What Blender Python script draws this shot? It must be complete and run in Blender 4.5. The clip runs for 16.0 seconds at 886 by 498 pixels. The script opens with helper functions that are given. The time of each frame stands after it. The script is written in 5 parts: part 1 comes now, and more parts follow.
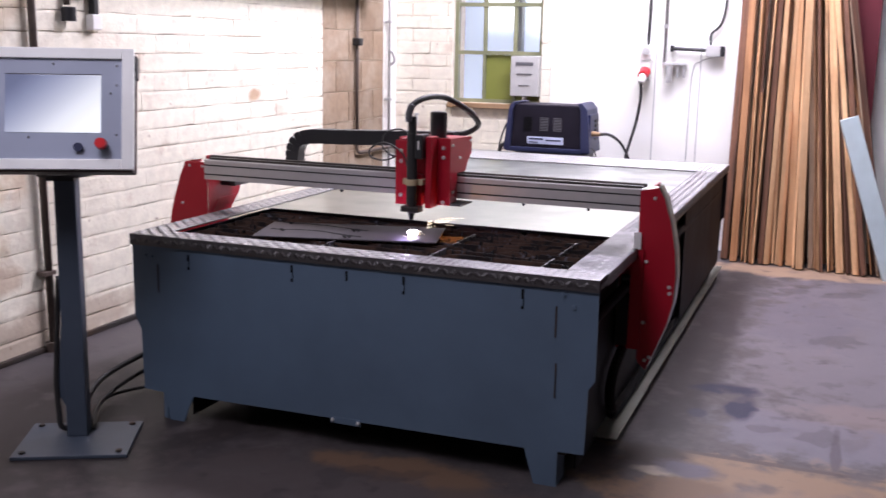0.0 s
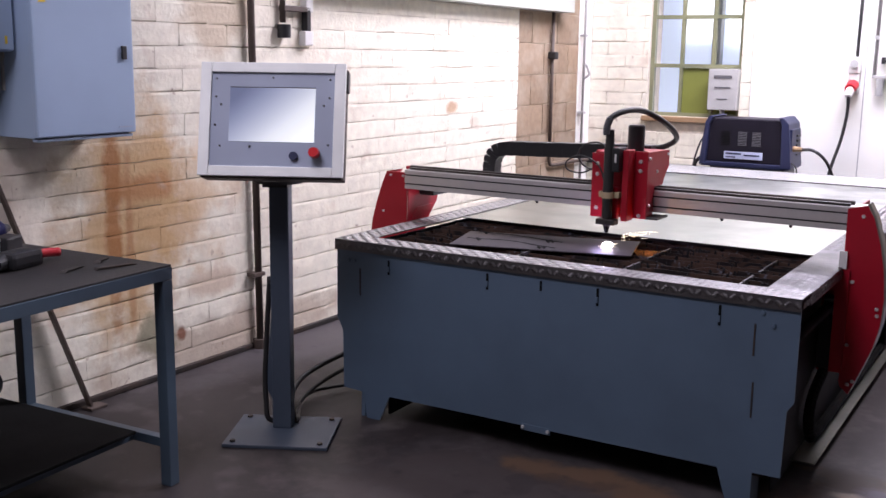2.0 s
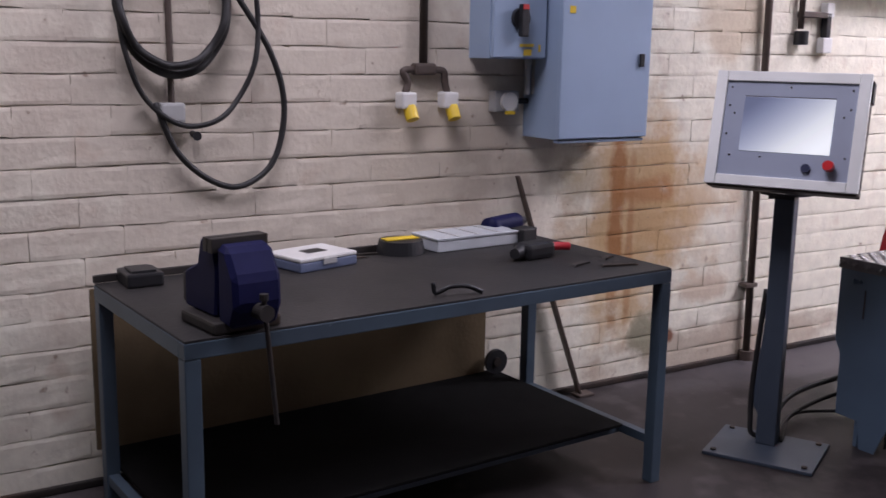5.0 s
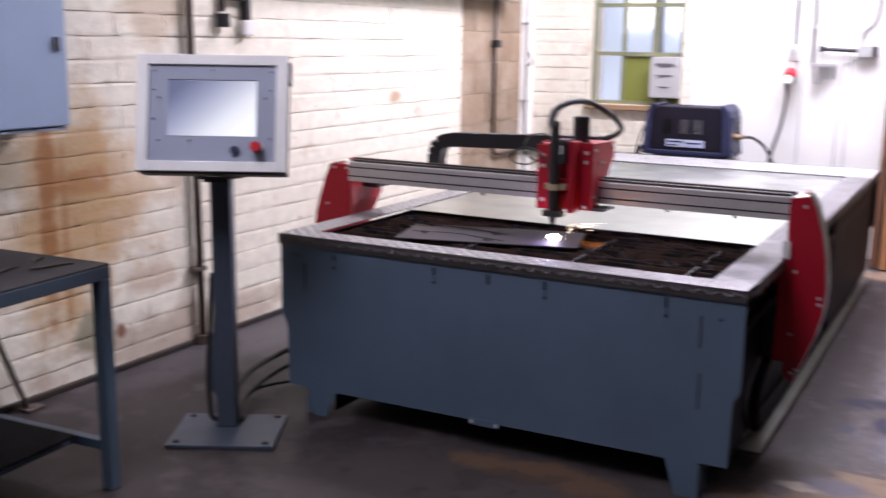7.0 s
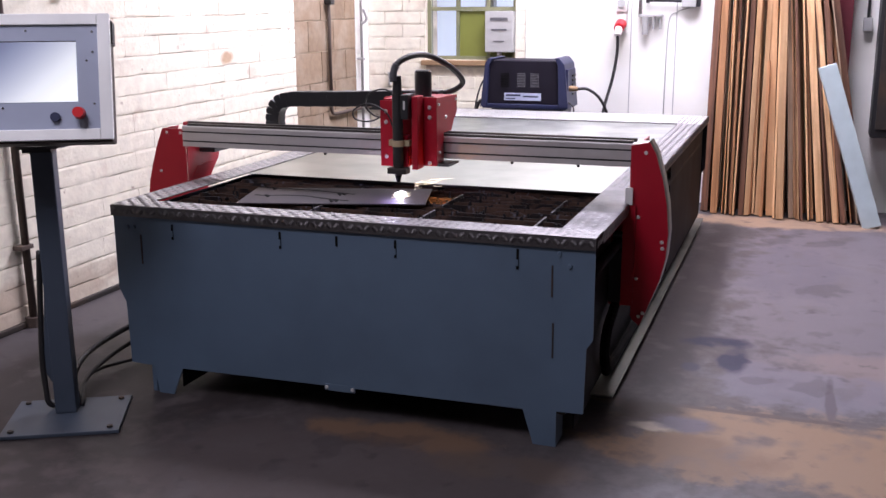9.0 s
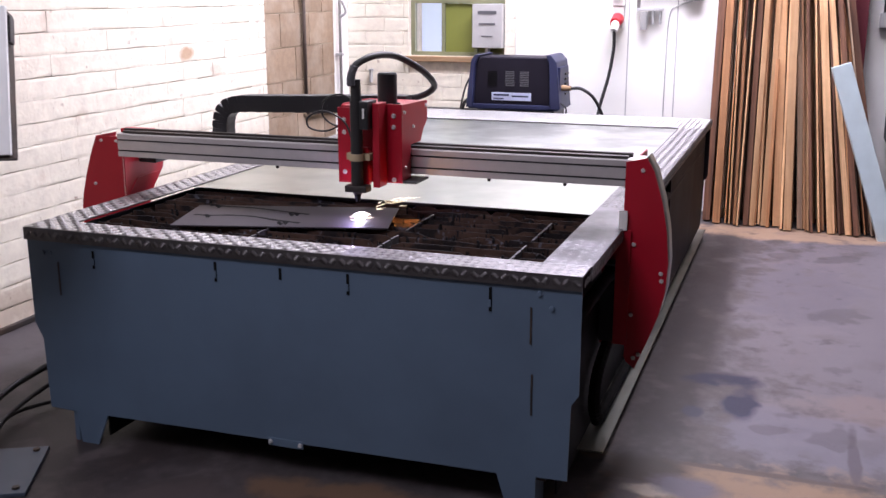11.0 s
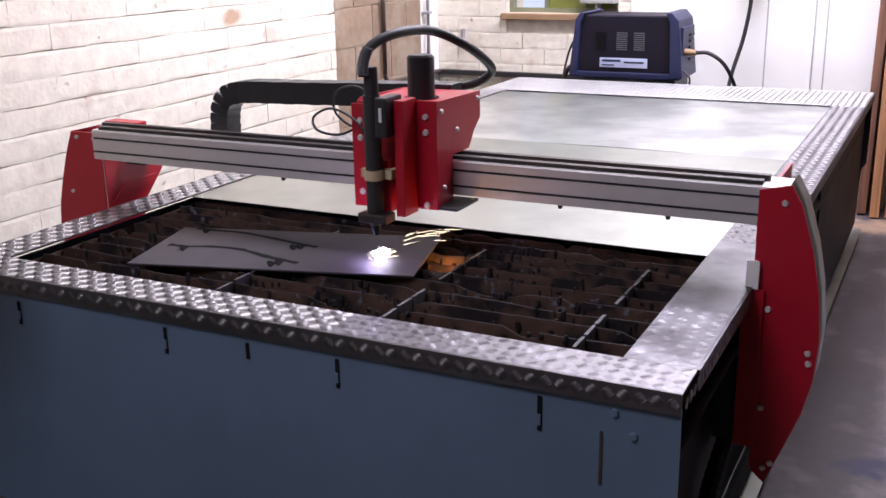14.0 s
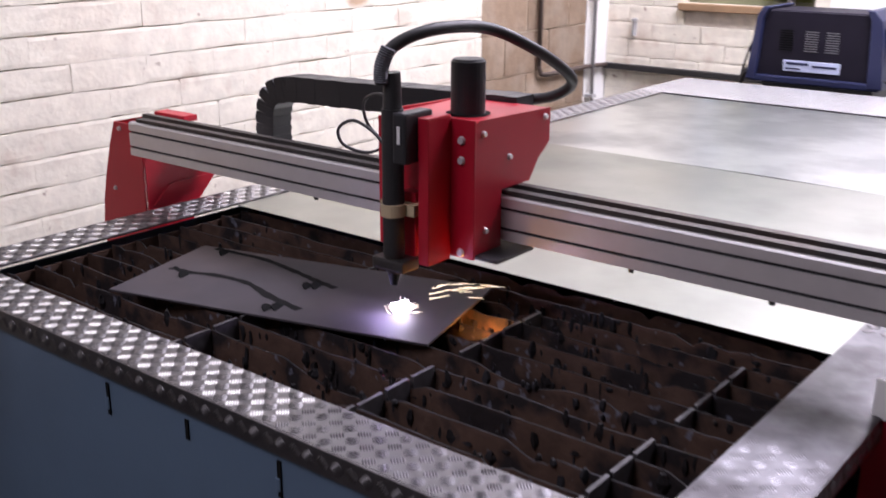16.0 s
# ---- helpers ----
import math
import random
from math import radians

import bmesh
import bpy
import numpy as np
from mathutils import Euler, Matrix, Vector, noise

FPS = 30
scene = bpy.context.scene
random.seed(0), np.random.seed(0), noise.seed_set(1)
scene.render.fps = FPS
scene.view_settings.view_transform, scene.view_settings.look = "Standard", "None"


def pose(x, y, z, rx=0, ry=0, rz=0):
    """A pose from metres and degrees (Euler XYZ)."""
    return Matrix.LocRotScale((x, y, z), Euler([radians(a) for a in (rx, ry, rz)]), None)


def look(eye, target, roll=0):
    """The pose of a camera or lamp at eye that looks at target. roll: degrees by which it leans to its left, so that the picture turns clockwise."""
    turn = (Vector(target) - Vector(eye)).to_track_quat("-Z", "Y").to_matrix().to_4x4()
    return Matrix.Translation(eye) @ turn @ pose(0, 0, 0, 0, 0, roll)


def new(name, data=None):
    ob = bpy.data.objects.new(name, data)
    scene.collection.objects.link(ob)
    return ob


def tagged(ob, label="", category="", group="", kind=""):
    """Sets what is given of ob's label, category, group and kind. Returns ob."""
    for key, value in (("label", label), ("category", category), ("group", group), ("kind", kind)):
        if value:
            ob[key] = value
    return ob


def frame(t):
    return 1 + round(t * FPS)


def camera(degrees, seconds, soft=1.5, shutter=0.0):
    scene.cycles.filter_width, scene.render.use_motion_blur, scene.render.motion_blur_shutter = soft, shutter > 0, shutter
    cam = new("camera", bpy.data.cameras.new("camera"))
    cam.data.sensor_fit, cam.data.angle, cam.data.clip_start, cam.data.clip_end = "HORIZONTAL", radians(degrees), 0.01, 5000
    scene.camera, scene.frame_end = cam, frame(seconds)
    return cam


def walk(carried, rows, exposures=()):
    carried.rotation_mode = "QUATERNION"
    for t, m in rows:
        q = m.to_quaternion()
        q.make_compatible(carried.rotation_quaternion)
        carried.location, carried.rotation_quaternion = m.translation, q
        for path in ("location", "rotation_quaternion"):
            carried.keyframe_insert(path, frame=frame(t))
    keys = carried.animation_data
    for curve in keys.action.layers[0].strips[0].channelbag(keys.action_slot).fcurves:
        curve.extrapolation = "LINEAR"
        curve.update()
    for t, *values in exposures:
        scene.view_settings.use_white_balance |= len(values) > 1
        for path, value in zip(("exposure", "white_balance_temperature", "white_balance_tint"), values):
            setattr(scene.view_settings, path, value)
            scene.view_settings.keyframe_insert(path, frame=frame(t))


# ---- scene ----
cam = camera(46.8, 16.0, shutter=0.5)
PATH = [
    (0, (2.72, -3.414, 1.578), (2.009, -1.585, 1.187), 1.1),
    (0.5, (2.708, -3.456, 1.577), (1.897, -1.67, 1.185), 0.3),
    (1, (2.712, -3.487, 1.579), (1.772, -1.764, 1.194), 0.6),
    (1.5, (2.723, -3.494, 1.576), (1.698, -1.819, 1.2), 0.5),
    (2, (2.71, -3.492, 1.58), (1.677, -1.82, 1.208), 0.8),
    (2.5, (2.707, -3.533, 1.585), (1.524, -1.964, 1.211), 0.5),
    (3, (2.707, -3.56, 1.578), (1.332, -2.155, 1.206), 0.1),
    (3.5, (2.711, -3.586, 1.571), (1.178, -2.354, 1.209), -0.7),
    (3.7, (2.699, -3.592, 1.571), (1.118, -2.422, 1.207), -0.5),
    (4.7, (2.689, -3.592, 1.596), (1.003, -2.579, 1.222), 0.6),
    (5.8, (2.672, -3.58, 1.616), (1.135, -2.366, 1.214), 2.1),
    (6, (2.662, -3.564, 1.626), (1.189, -2.27, 1.234), 1.3),
    (6.5, (2.653, -3.481, 1.611), (1.416, -1.96, 1.219), 1.7),
    (7, (2.676, -3.454, 1.604), (1.741, -1.731, 1.206), 0.8),
    (7.5, (2.654, -3.423, 1.59), (1.912, -1.615, 1.167), 1.0),
    (8, (2.642, -3.421, 1.577), (1.971, -1.583, 1.163), 0.6),
    (8.5, (2.617, -3.408, 1.574), (1.971, -1.566, 1.139), 0.3),
    (9, (2.62, -3.381, 1.575), (1.971, -1.548, 1.106), -0.3),
    (9.2, (2.627, -3.352, 1.579), (1.977, -1.521, 1.105), -0.6),
    (11.3, (2.511, -2.685, 1.574), (1.867, -0.855, 1.087), -0.0),
    (11.5, (2.492, -2.611, 1.571), (1.868, -0.784, 1.047), -1.0),
    (12, (2.459, -2.451, 1.565), (1.794, -0.641, 1.034), -0.9),
    (12.5, (2.49, -2.249, 1.584), (1.694, -0.486, 1.077), 0.8),
    (13, (2.493, -2.102, 1.576), (1.648, -0.376, 1.02), 0.4),
    (13.5, (2.415, -1.91, 1.576), (1.553, -0.199, 1.002), 0.9),
    (14, (2.36, -1.706, 1.582), (1.496, 0.003, 1.005), -1.1),
    (14.5, (2.361, -1.536, 1.577), (1.429, 0.137, 0.999), 0.1),
    (15, (2.428, -1.333, 1.575), (1.394, 0.272, 0.981), 1.1),
    (15.5, (2.41, -1.181, 1.571), (1.326, 0.375, 0.936), 0.7),
    (16, (2.362, -0.986, 1.561), (1.176, 0.504, 0.953), 0.2),
]
LIGHT = [(0, 0.0), (1.5, 0.0), (2.5, -0.12), (3.0, -0.22), (3.7, -0.28), (5.8, -0.2), (6.5, -0.05), (7.5, 0.0), (9.2, 0.0), (11.3, 0.05), (13, 0.05), (14.5, -0.03), (16, -0.03)]
walk(cam, [(t, look(e, g, r)) for t, e, g, r in PATH], [(t, stops, 6500, 14) for t, stops in LIGHT])

# ---- world and lights ----
world = bpy.data.worlds.new("world")
scene.world = world
world.use_nodes = True
wn = world.node_tree.nodes
sky = wn.new("ShaderNodeTexSky")
sky.sky_type, sky.sun_disc, sky.sun_elevation, sky.sun_rotation = "NISHITA", False, radians(40), radians(60)
world.node_tree.links.new(sky.outputs[0], wn["Background"].inputs[0])
wn["Background"].inputs[1].default_value = 0.1
scene.view_settings.exposure = 0.0


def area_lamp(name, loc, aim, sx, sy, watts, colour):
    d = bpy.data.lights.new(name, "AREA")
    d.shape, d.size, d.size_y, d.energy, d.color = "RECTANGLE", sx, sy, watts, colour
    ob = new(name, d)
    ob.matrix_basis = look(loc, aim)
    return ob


# daylight from two assumed roof lights, added out of view to light the room
area_lamp("assumed_roof_lamp", (1.6, 3.45, 4.42), (1.6, 3.45, 0), 2.6, 2.2, 540, (0.905, 0.865, 1.02))
area_lamp("assumed_roof_lamp", (0.7, -3.0, 4.42), (0.7, -3.0, 0), 1.6, 2.0, 148, (0.905, 0.865, 1.02))

# ---- materials ----


def material(name, colour, rough=0.6, metal=0.0, vary=0.12, scale=9.0, bump=0.0, bump_scale=60.0, second=None, amount=0.5,
             patch_scale=2.0, random_tint=0.0, coat=0.0, spread=(0.45, 0.65)):
    """A surface with fine grain, wide patches towards a second colour, and relief."""
    m = bpy.data.materials.new(name)
    m.use_nodes = True
    nt = m.node_tree
    n, l = nt.nodes, nt.links
    b = n["Principled BSDF"]
    b.inputs["Metallic"].default_value = metal
    b.inputs["Coat Weight"].default_value = coat
    geo = n.new("ShaderNodeNewGeometry")
    fine = n.new("ShaderNodeTexNoise")
    fine.inputs["Scale"].default_value, fine.inputs["Detail"].default_value = scale, 6
    l.new(geo.outputs["Position"], fine.inputs["Vector"])
    wide = n.new("ShaderNodeTexNoise")
    wide.inputs["Scale"].default_value, wide.inputs["Detail"].default_value = patch_scale, 5
    l.new(geo.outputs["Position"], wide.inputs["Vector"])
    ramp = n.new("ShaderNodeMapRange")
    ramp.inputs[1].default_value, ramp.inputs[2].default_value = spread
    ramp.inputs[4].default_value = amount
    l.new(wide.outputs[0], ramp.inputs[0])
    mix = n.new("ShaderNodeMix")
    mix.data_type = "RGBA"
    mix.inputs[6].default_value = (*colour, 1)
    mix.inputs[7].default_value = (*(second or [c * 0.7 for c in colour]), 1)
    l.new(ramp.outputs[0], mix.inputs[0])
    value = n.new("ShaderNodeMapRange")
    value.inputs[3].default_value, value.inputs[4].default_value = 1 - vary * 1.6, 1 + vary * 1.6
    l.new(fine.outputs[0], value.inputs[0])
    hsv = n.new("ShaderNodeHueSaturation")
    l.new(mix.outputs[2], hsv.inputs["Color"])
    last = value.outputs[0]
    if random_tint:
        info = n.new("ShaderNodeObjectInfo")
        r = n.new("ShaderNodeMapRange")
        r.inputs[3].default_value, r.inputs[4].default_value = 1 - random_tint, 1 + random_tint
        l.new(info.outputs["Random"], r.inputs[0])
        mul = n.new("ShaderNodeMath")
        mul.operation = "MULTIPLY"
        l.new(last, mul.inputs[0])
        l.new(r.outputs[0], mul.inputs[1])
        last = mul.outputs[0]
    l.new(last, hsv.inputs["Value"])
    l.new(hsv.outputs[0], b.inputs["Base Color"])
    rr = n.new("ShaderNodeMapRange")
    rr.inputs[3].default_value, rr.inputs[4].default_value = max(rough - 0.12, 0.02), min(rough + 0.12, 1)
    l.new(wide.outputs[0], rr.inputs[0])
    l.new(rr.outputs[0], b.inputs["Roughness"])
    if bump:
        bn = n.new("ShaderNodeTexNoise")
        bn.inputs["Scale"].default_value, bn.inputs["Detail"].default_value = bump_scale, 4
        l.new(geo.outputs["Position"], bn.inputs["Vector"])
        bp = n.new("ShaderNodeBump")
        bp.inputs["Strength"].default_value, bp.inputs["Distance"].default_value = min(bump, 1), 0.004
        l.new(bn.outputs[0], bp.inputs["Height"])
        l.new(bp.outputs[0], b.inputs["Normal"])
    return m


def stained_shaded(m, spots, soft=0.25):
    """Adds stains and painted shade (centre, radii, colour, strength) with ragged edges to a material made by
    material().
    """
    nt = m.node_tree
    n, l = nt.nodes, nt.links
    b = n["Principled BSDF"]
    source = b.inputs["Base Color"].links[0].from_socket
    geo = n.new("ShaderNodeNewGeometry")
    rag = n.new("ShaderNodeTexNoise")
    rag.inputs["Scale"].default_value, rag.inputs["Detail"].default_value, rag.inputs["Roughness"].default_value = 5.0, 9, 0.62
    l.new(geo.outputs["Position"], rag.inputs["Vector"])
    for centre, radii, colour, strength in spots:
        sub = n.new("ShaderNodeVectorMath")
        sub.operation = "SUBTRACT"
        l.new(geo.outputs["Position"], sub.inputs[0])
        sub.inputs[1].default_value = centre
        div = n.new("ShaderNodeVectorMath")
        div.operation = "DIVIDE"
        l.new(sub.outputs[0], div.inputs[0])
        div.inputs[1].default_value = radii
        ln = n.new("ShaderNodeVectorMath")
        ln.operation = "LENGTH"
        l.new(div.outputs[0], ln.inputs[0])
        add = n.new("ShaderNodeMath")
        add.operation = "MULTIPLY_ADD"
        l.new(rag.outputs[0], add.inputs[0])
        add.inputs[1].default_value = 1.8
        l.new(ln.outputs["Value"], add.inputs[2])
        mr = n.new("ShaderNodeMapRange")
        mr.inputs[1].default_value, mr.inputs[2].default_value = 1.7 + soft, 1.7 - soft
        mr.inputs[3].default_value, mr.inputs[4].default_value = 0, strength
        l.new(add.outputs[0], mr.inputs[0])
        mix = n.new("ShaderNodeMix")
        mix.data_type = "RGBA"
        l.new(mr.outputs[0], mix.inputs[0])
        l.new(source, mix.inputs[6])
        mix.inputs[7].default_value = (*colour, 1)
        source = mix.outputs[2]
    l.new(source, b.inputs["Base Color"])
    return m


def speckled(m, colour, scale, low, high, strength):
    """Small flecks over a material made by material()."""
    nt = m.node_tree
    n, l = nt.nodes, nt.links
    b = n["Principled BSDF"]
    source = b.inputs["Base Color"].links[0].from_socket
    geo = n.new("ShaderNodeNewGeometry")
    nz = n.new("ShaderNodeTexNoise")
    nz.inputs["Scale"].default_value, nz.inputs["Detail"].default_value = scale, 3
    l.new(geo.outputs["Position"], nz.inputs["Vector"])
    mr = n.new("ShaderNodeMapRange")
    mr.inputs[1].default_value, mr.inputs[2].default_value, mr.inputs[4].default_value = low, high, strength
    l.new(nz.outputs[0], mr.inputs[0])
    mix = n.new("ShaderNodeMix")
    mix.data_type = "RGBA"
    l.new(mr.outputs[0], mix.inputs[0])
    l.new(source, mix.inputs[6])
    mix.inputs[7].default_value = (*colour, 1)
    l.new(mix.outputs[2], b.inputs["Base Color"])
    return m


def glow(name, colour, strength):
    m = bpy.data.materials.new(name)
    m.use_nodes = True
    b = m.node_tree.nodes["Principled BSDF"]
    b.inputs["Base Color"].default_value = (*colour, 1)
    b.inputs["Emission Color"].default_value = (*colour, 1)
    b.inputs["Emission Strength"].default_value = strength
    return m


def matte(m):
    m.node_tree.nodes["Principled BSDF"].inputs["Specular IOR Level"].default_value = 0.12
    return m


M_BRICK = stained_shaded(material("painted_brick", (0.79, 0.75, 0.62), 0.62, vary=0.14, scale=14, bump=0.7, bump_scale=45,
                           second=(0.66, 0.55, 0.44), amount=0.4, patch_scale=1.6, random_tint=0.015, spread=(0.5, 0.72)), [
    # broad dim, warm tone by the bench: shade put into the wall colour
    ((-1.0, -2.0, 1.3), (0.4, 1.6, 1.2), (0.56, 0.47, 0.385), 0.6),
    ((-1.0, -0.28, 0.80), (0.4, 0.42, 0.70), (0.52, 0.33, 0.14), 0.75),
    ((-1.0, -0.05, 0.85), (0.4, 0.48, 0.34), (0.50, 0.30, 0.12), 0.6),
    ((-1.0, -0.36, 0.80), (0.4, 0.055, 0.62), (0.33, 0.13, 0.03), 0.85),
    ((-1.0, -0.18, 0.95), (0.4, 0.30, 0.07), (0.36, 0.15, 0.04), 0.7),
    ((-1.0, -0.27, 0.7), (0.4, 0.03, 0.5), (0.36, 0.16, 0.05), 0.6),
    ((-1.0, -0.58, 1.02), (0.4, 0.15, 0.16), (0.36, 0.31, 0.2), 0.6),
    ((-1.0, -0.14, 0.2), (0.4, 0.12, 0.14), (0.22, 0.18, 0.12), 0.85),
    ((-1.0, 0.35, 1.78), (0.4, 0.28, 0.24), (0.45, 0.33, 0.2), 0.6),
    ((-1.0, 2.6, 1.23), (0.4, 0.08, 0.05), (0.42, 0.26, 0.14), 0.85),
    ((-1.0, -1.4, 1.15), (0.4, 0.5, 0.25), (0.45, 0.38, 0.28), 0.4),
    # darker brown band low along the wall
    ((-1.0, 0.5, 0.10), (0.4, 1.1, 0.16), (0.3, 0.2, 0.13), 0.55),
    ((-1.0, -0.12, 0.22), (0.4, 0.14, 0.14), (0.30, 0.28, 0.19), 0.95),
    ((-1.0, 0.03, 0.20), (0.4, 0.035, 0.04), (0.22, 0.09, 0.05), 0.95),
    ((-1.0, 0.25, 0.42), (0.4, 0.25, 0.08), (0.5, 0.36, 0.24), 0.6),
])
speckled(M_BRICK, (0.26, 0.17, 0.11), 17, 0.69, 0.76, 0.8)
speckled(M_BRICK, (0.55, 0.44, 0.34), 6, 0.60, 0.72, 0.6)
M_MORTAR = material("brick_joints", (0.66, 0.60, 0.51), 0.9, vary=0.2, scale=25, bump=0.6)
M_BLOCK = material("bare_block", (0.28, 0.20, 0.13), 0.88, vary=0.16, scale=22, bump=0.8, bump_scale=90, second=(0.38, 0.31, 0.23),
                   amount=0.7, patch_scale=4, random_tint=0.12)
M_BLOCKJOINT = material("block_joints", (0.45, 0.38, 0.28), 0.9, bump=0.4)
M_PLASTER = material("white_plaster", (0.86, 0.86, 0.82), 0.6, vary=0.05, scale=8, bump=0.25, bump_scale=20, second=(0.7, 0.68, 0.6), amount=0.5)
# for unseen walls and ceiling, dark to hold back bounced light
M_DULL = material("dull_wall", (0.12, 0.11, 0.105), 0.8, vary=0.1, scale=6, bump=0.2)
M_FLOOR = stained_shaded(material("concrete_floor", (0.052, 0.046, 0.047), 0.5, vary=0.35, scale=24, bump=0.12, bump_scale=140,
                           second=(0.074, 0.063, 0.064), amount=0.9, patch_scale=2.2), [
    ((3.0, 2.6, 0), (0.95, 2.4, 1), (0.124, 0.11, 0.122), 0.9),
    ((2.6, 2.9, 0), (0.35, 0.7, 1), (0.095, 0.085, 0.1), 0.7),
    ((3.1, 1.1, 0), (0.6, 0.4, 1), (0.159, 0.122, 0.115), 0.7),
    ((2.55, 4.3, 0), (0.9, 0.22, 1), (0.268, 0.183, 0.122), 0.85),
    ((2.7, 0.9, 0), (0.55, 0.3, 1), (0.122, 0.112, 0.137), 0.8),
    ((3.0, 0.25, 0), (1.15, 0.40, 1), (0.201, 0.128, 0.076), 0.95),
    ((2.3, 0.10, 0), (0.35, 0.22, 1), (0.14, 0.085, 0.049), 0.9),
    ((2.6, -0.40, 0), (0.75, 0.26, 1), (0.095, 0.09, 0.105), 0.95),
    # one patch: shade about bench and console put into the colour
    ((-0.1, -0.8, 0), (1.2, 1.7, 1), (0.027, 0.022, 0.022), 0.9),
    # one patch: painted lighter to offset the table's shadow in front
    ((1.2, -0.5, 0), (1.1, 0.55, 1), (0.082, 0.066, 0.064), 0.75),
    ((1.28, -0.08, 0), (0.42, 0.13, 1), (0.15, 0.092, 0.058), 0.85),
    ((1.75, -0.22, 0), (0.30, 0.12, 1), (0.095, 0.07, 0.056), 0.7),
    # one patch: the table's shadow on its right, painted as a band
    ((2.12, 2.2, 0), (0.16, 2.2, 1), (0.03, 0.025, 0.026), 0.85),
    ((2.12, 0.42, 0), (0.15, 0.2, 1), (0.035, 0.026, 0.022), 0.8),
    ((2.15, 0.31, 0), (0.13, 0.06, 1), (0.317, 0.268, 0.22), 0.9),
    ((2.27, 0.36, 0), (0.15, 0.09, 1), (0.091, 0.083, 0.11), 0.9),
    ((2.305, 1.40, 0), (0.17, 0.10, 1), (0.012, 0.013, 0.036), 0.95),
    ((2.385, 1.20, 0), (0.075, 0.24, 1), (0.011, 0.012, 0.036), 0.98),
    ((2.22, 1.02, 0), (0.05, 0.06, 1), (0.03, 0.03, 0.05), 0.9),
    ((2.62, 0.55, 0), (0.5, 0.022, 1), (0.055, 0.04, 0.034), 0.8),
    ((2.80, 0.80, 0), (0.025, 0.3, 1), (0.06, 0.05, 0.06), 0.8),
    ((-0.8, 1.1, 0), (0.22, 1.6, 1), (0.075, 0.068, 0.072), 0.7),
], 0.18)
M_FLOOR.node_tree.nodes["Principled BSDF"].inputs["Specular IOR Level"].default_value = 0.22
speckled(M_FLOOR, (0.092, 0.078, 0.078), 5, 0.55, 0.66, 0.4)
speckled(M_FLOOR, (0.20, 0.17, 0.15), 40, 0.72, 0.78, 0.7)
speckled(M_FLOOR, (0.026, 0.023, 0.025), 9, 0.62, 0.75, 0.6)
speckled(M_FLOOR, (0.03, 0.026, 0.028), 2.6, 0.60, 0.63, 0.35)
M_BLUEGREY = material("blue_grey_paint", (0.084, 0.126, 0.178), 0.48, vary=0.05, scale=6, bump=0.06, bump_scale=120, second=(0.072, 0.108, 0.153), amount=0.8)
M_BENCH = material("bench_paint", (0.062, 0.094, 0.125), 0.45, vary=0.1, scale=12, second=(0.05, 0.07, 0.095), amount=0.8)
M_POLE = material("slate_paint", (0.055, 0.072, 0.098), 0.45, vary=0.08, scale=10)
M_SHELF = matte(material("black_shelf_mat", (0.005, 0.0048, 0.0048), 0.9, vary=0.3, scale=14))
M_MAT = material("dark_bench_top", (0.013, 0.0115, 0.0115), 0.6, vary=0.3, scale=14, bump=0.3, second=(0.03, 0.026, 0.024), amount=0.8)
# pale bar metal with the light's glint put into its colour
M_BARGLINT = material("tread_bars", (0.93, 0.93, 0.93), 0.22, metal=0.6, vary=0.08, scale=20)
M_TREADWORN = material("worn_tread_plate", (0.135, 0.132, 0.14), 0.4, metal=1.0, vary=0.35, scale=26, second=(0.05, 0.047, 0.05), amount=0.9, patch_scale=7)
M_SLAG = matte(material("slag_crust", (0.012, 0.010, 0.010), 0.8, vary=0.4, scale=60, second=(0.03, 0.03, 0.035), amount=0.6, patch_scale=20))
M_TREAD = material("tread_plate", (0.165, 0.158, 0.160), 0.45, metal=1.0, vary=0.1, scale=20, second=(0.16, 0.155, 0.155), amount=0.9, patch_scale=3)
# wide cloudy patches imitate soft reflections on the sheet
M_GALV = material("galvanised_sheet", (0.60, 0.62, 0.60), 0.33, metal=1.0, vary=0.08, scale=6, second=(0.30, 0.315, 0.31), amount=0.85, patch_scale=2.8, spread=(0.42, 0.6), bump=0.04, bump_scale=5)
# creamier copy, darkened on the front sheet against the lamp's glare
M_GALVDULL = material("dull_galvanised_sheet", (0.33, 0.34, 0.30), 0.36, metal=1.0, vary=0.08, scale=6, second=(0.25, 0.26, 0.225), amount=0.9, patch_scale=2.5)
M_ALU = material("anodised_aluminium", (0.60, 0.575, 0.56), 0.42, metal=0.55, vary=0.05, scale=30)
M_ZINC = material("zinc_bolt", (0.68, 0.67, 0.65), 0.35, metal=0.4, vary=0.05)
M_CHROME = material("bright_steel", (0.72, 0.72, 0.72), 0.2, metal=1.0, vary=0.04)
M_RED = material("red_paint", (0.35, 0.003, 0.016), 0.42, vary=0.06, scale=10, second=(0.28, 0.0025, 0.013), amount=0.5)
M_BLACK = material("black_plastic", (0.014, 0.014, 0.016), 0.45, vary=0.1)
M_RUBBER = material("black_rubber", (0.018, 0.017, 0.017), 0.55, vary=0.12)
M_DARKSTEEL = material("dark_steel", (0.05, 0.045, 0.042), 0.55, metal=0.6, vary=0.2, scale=16, second=(0.09, 0.055, 0.035), amount=0.7)
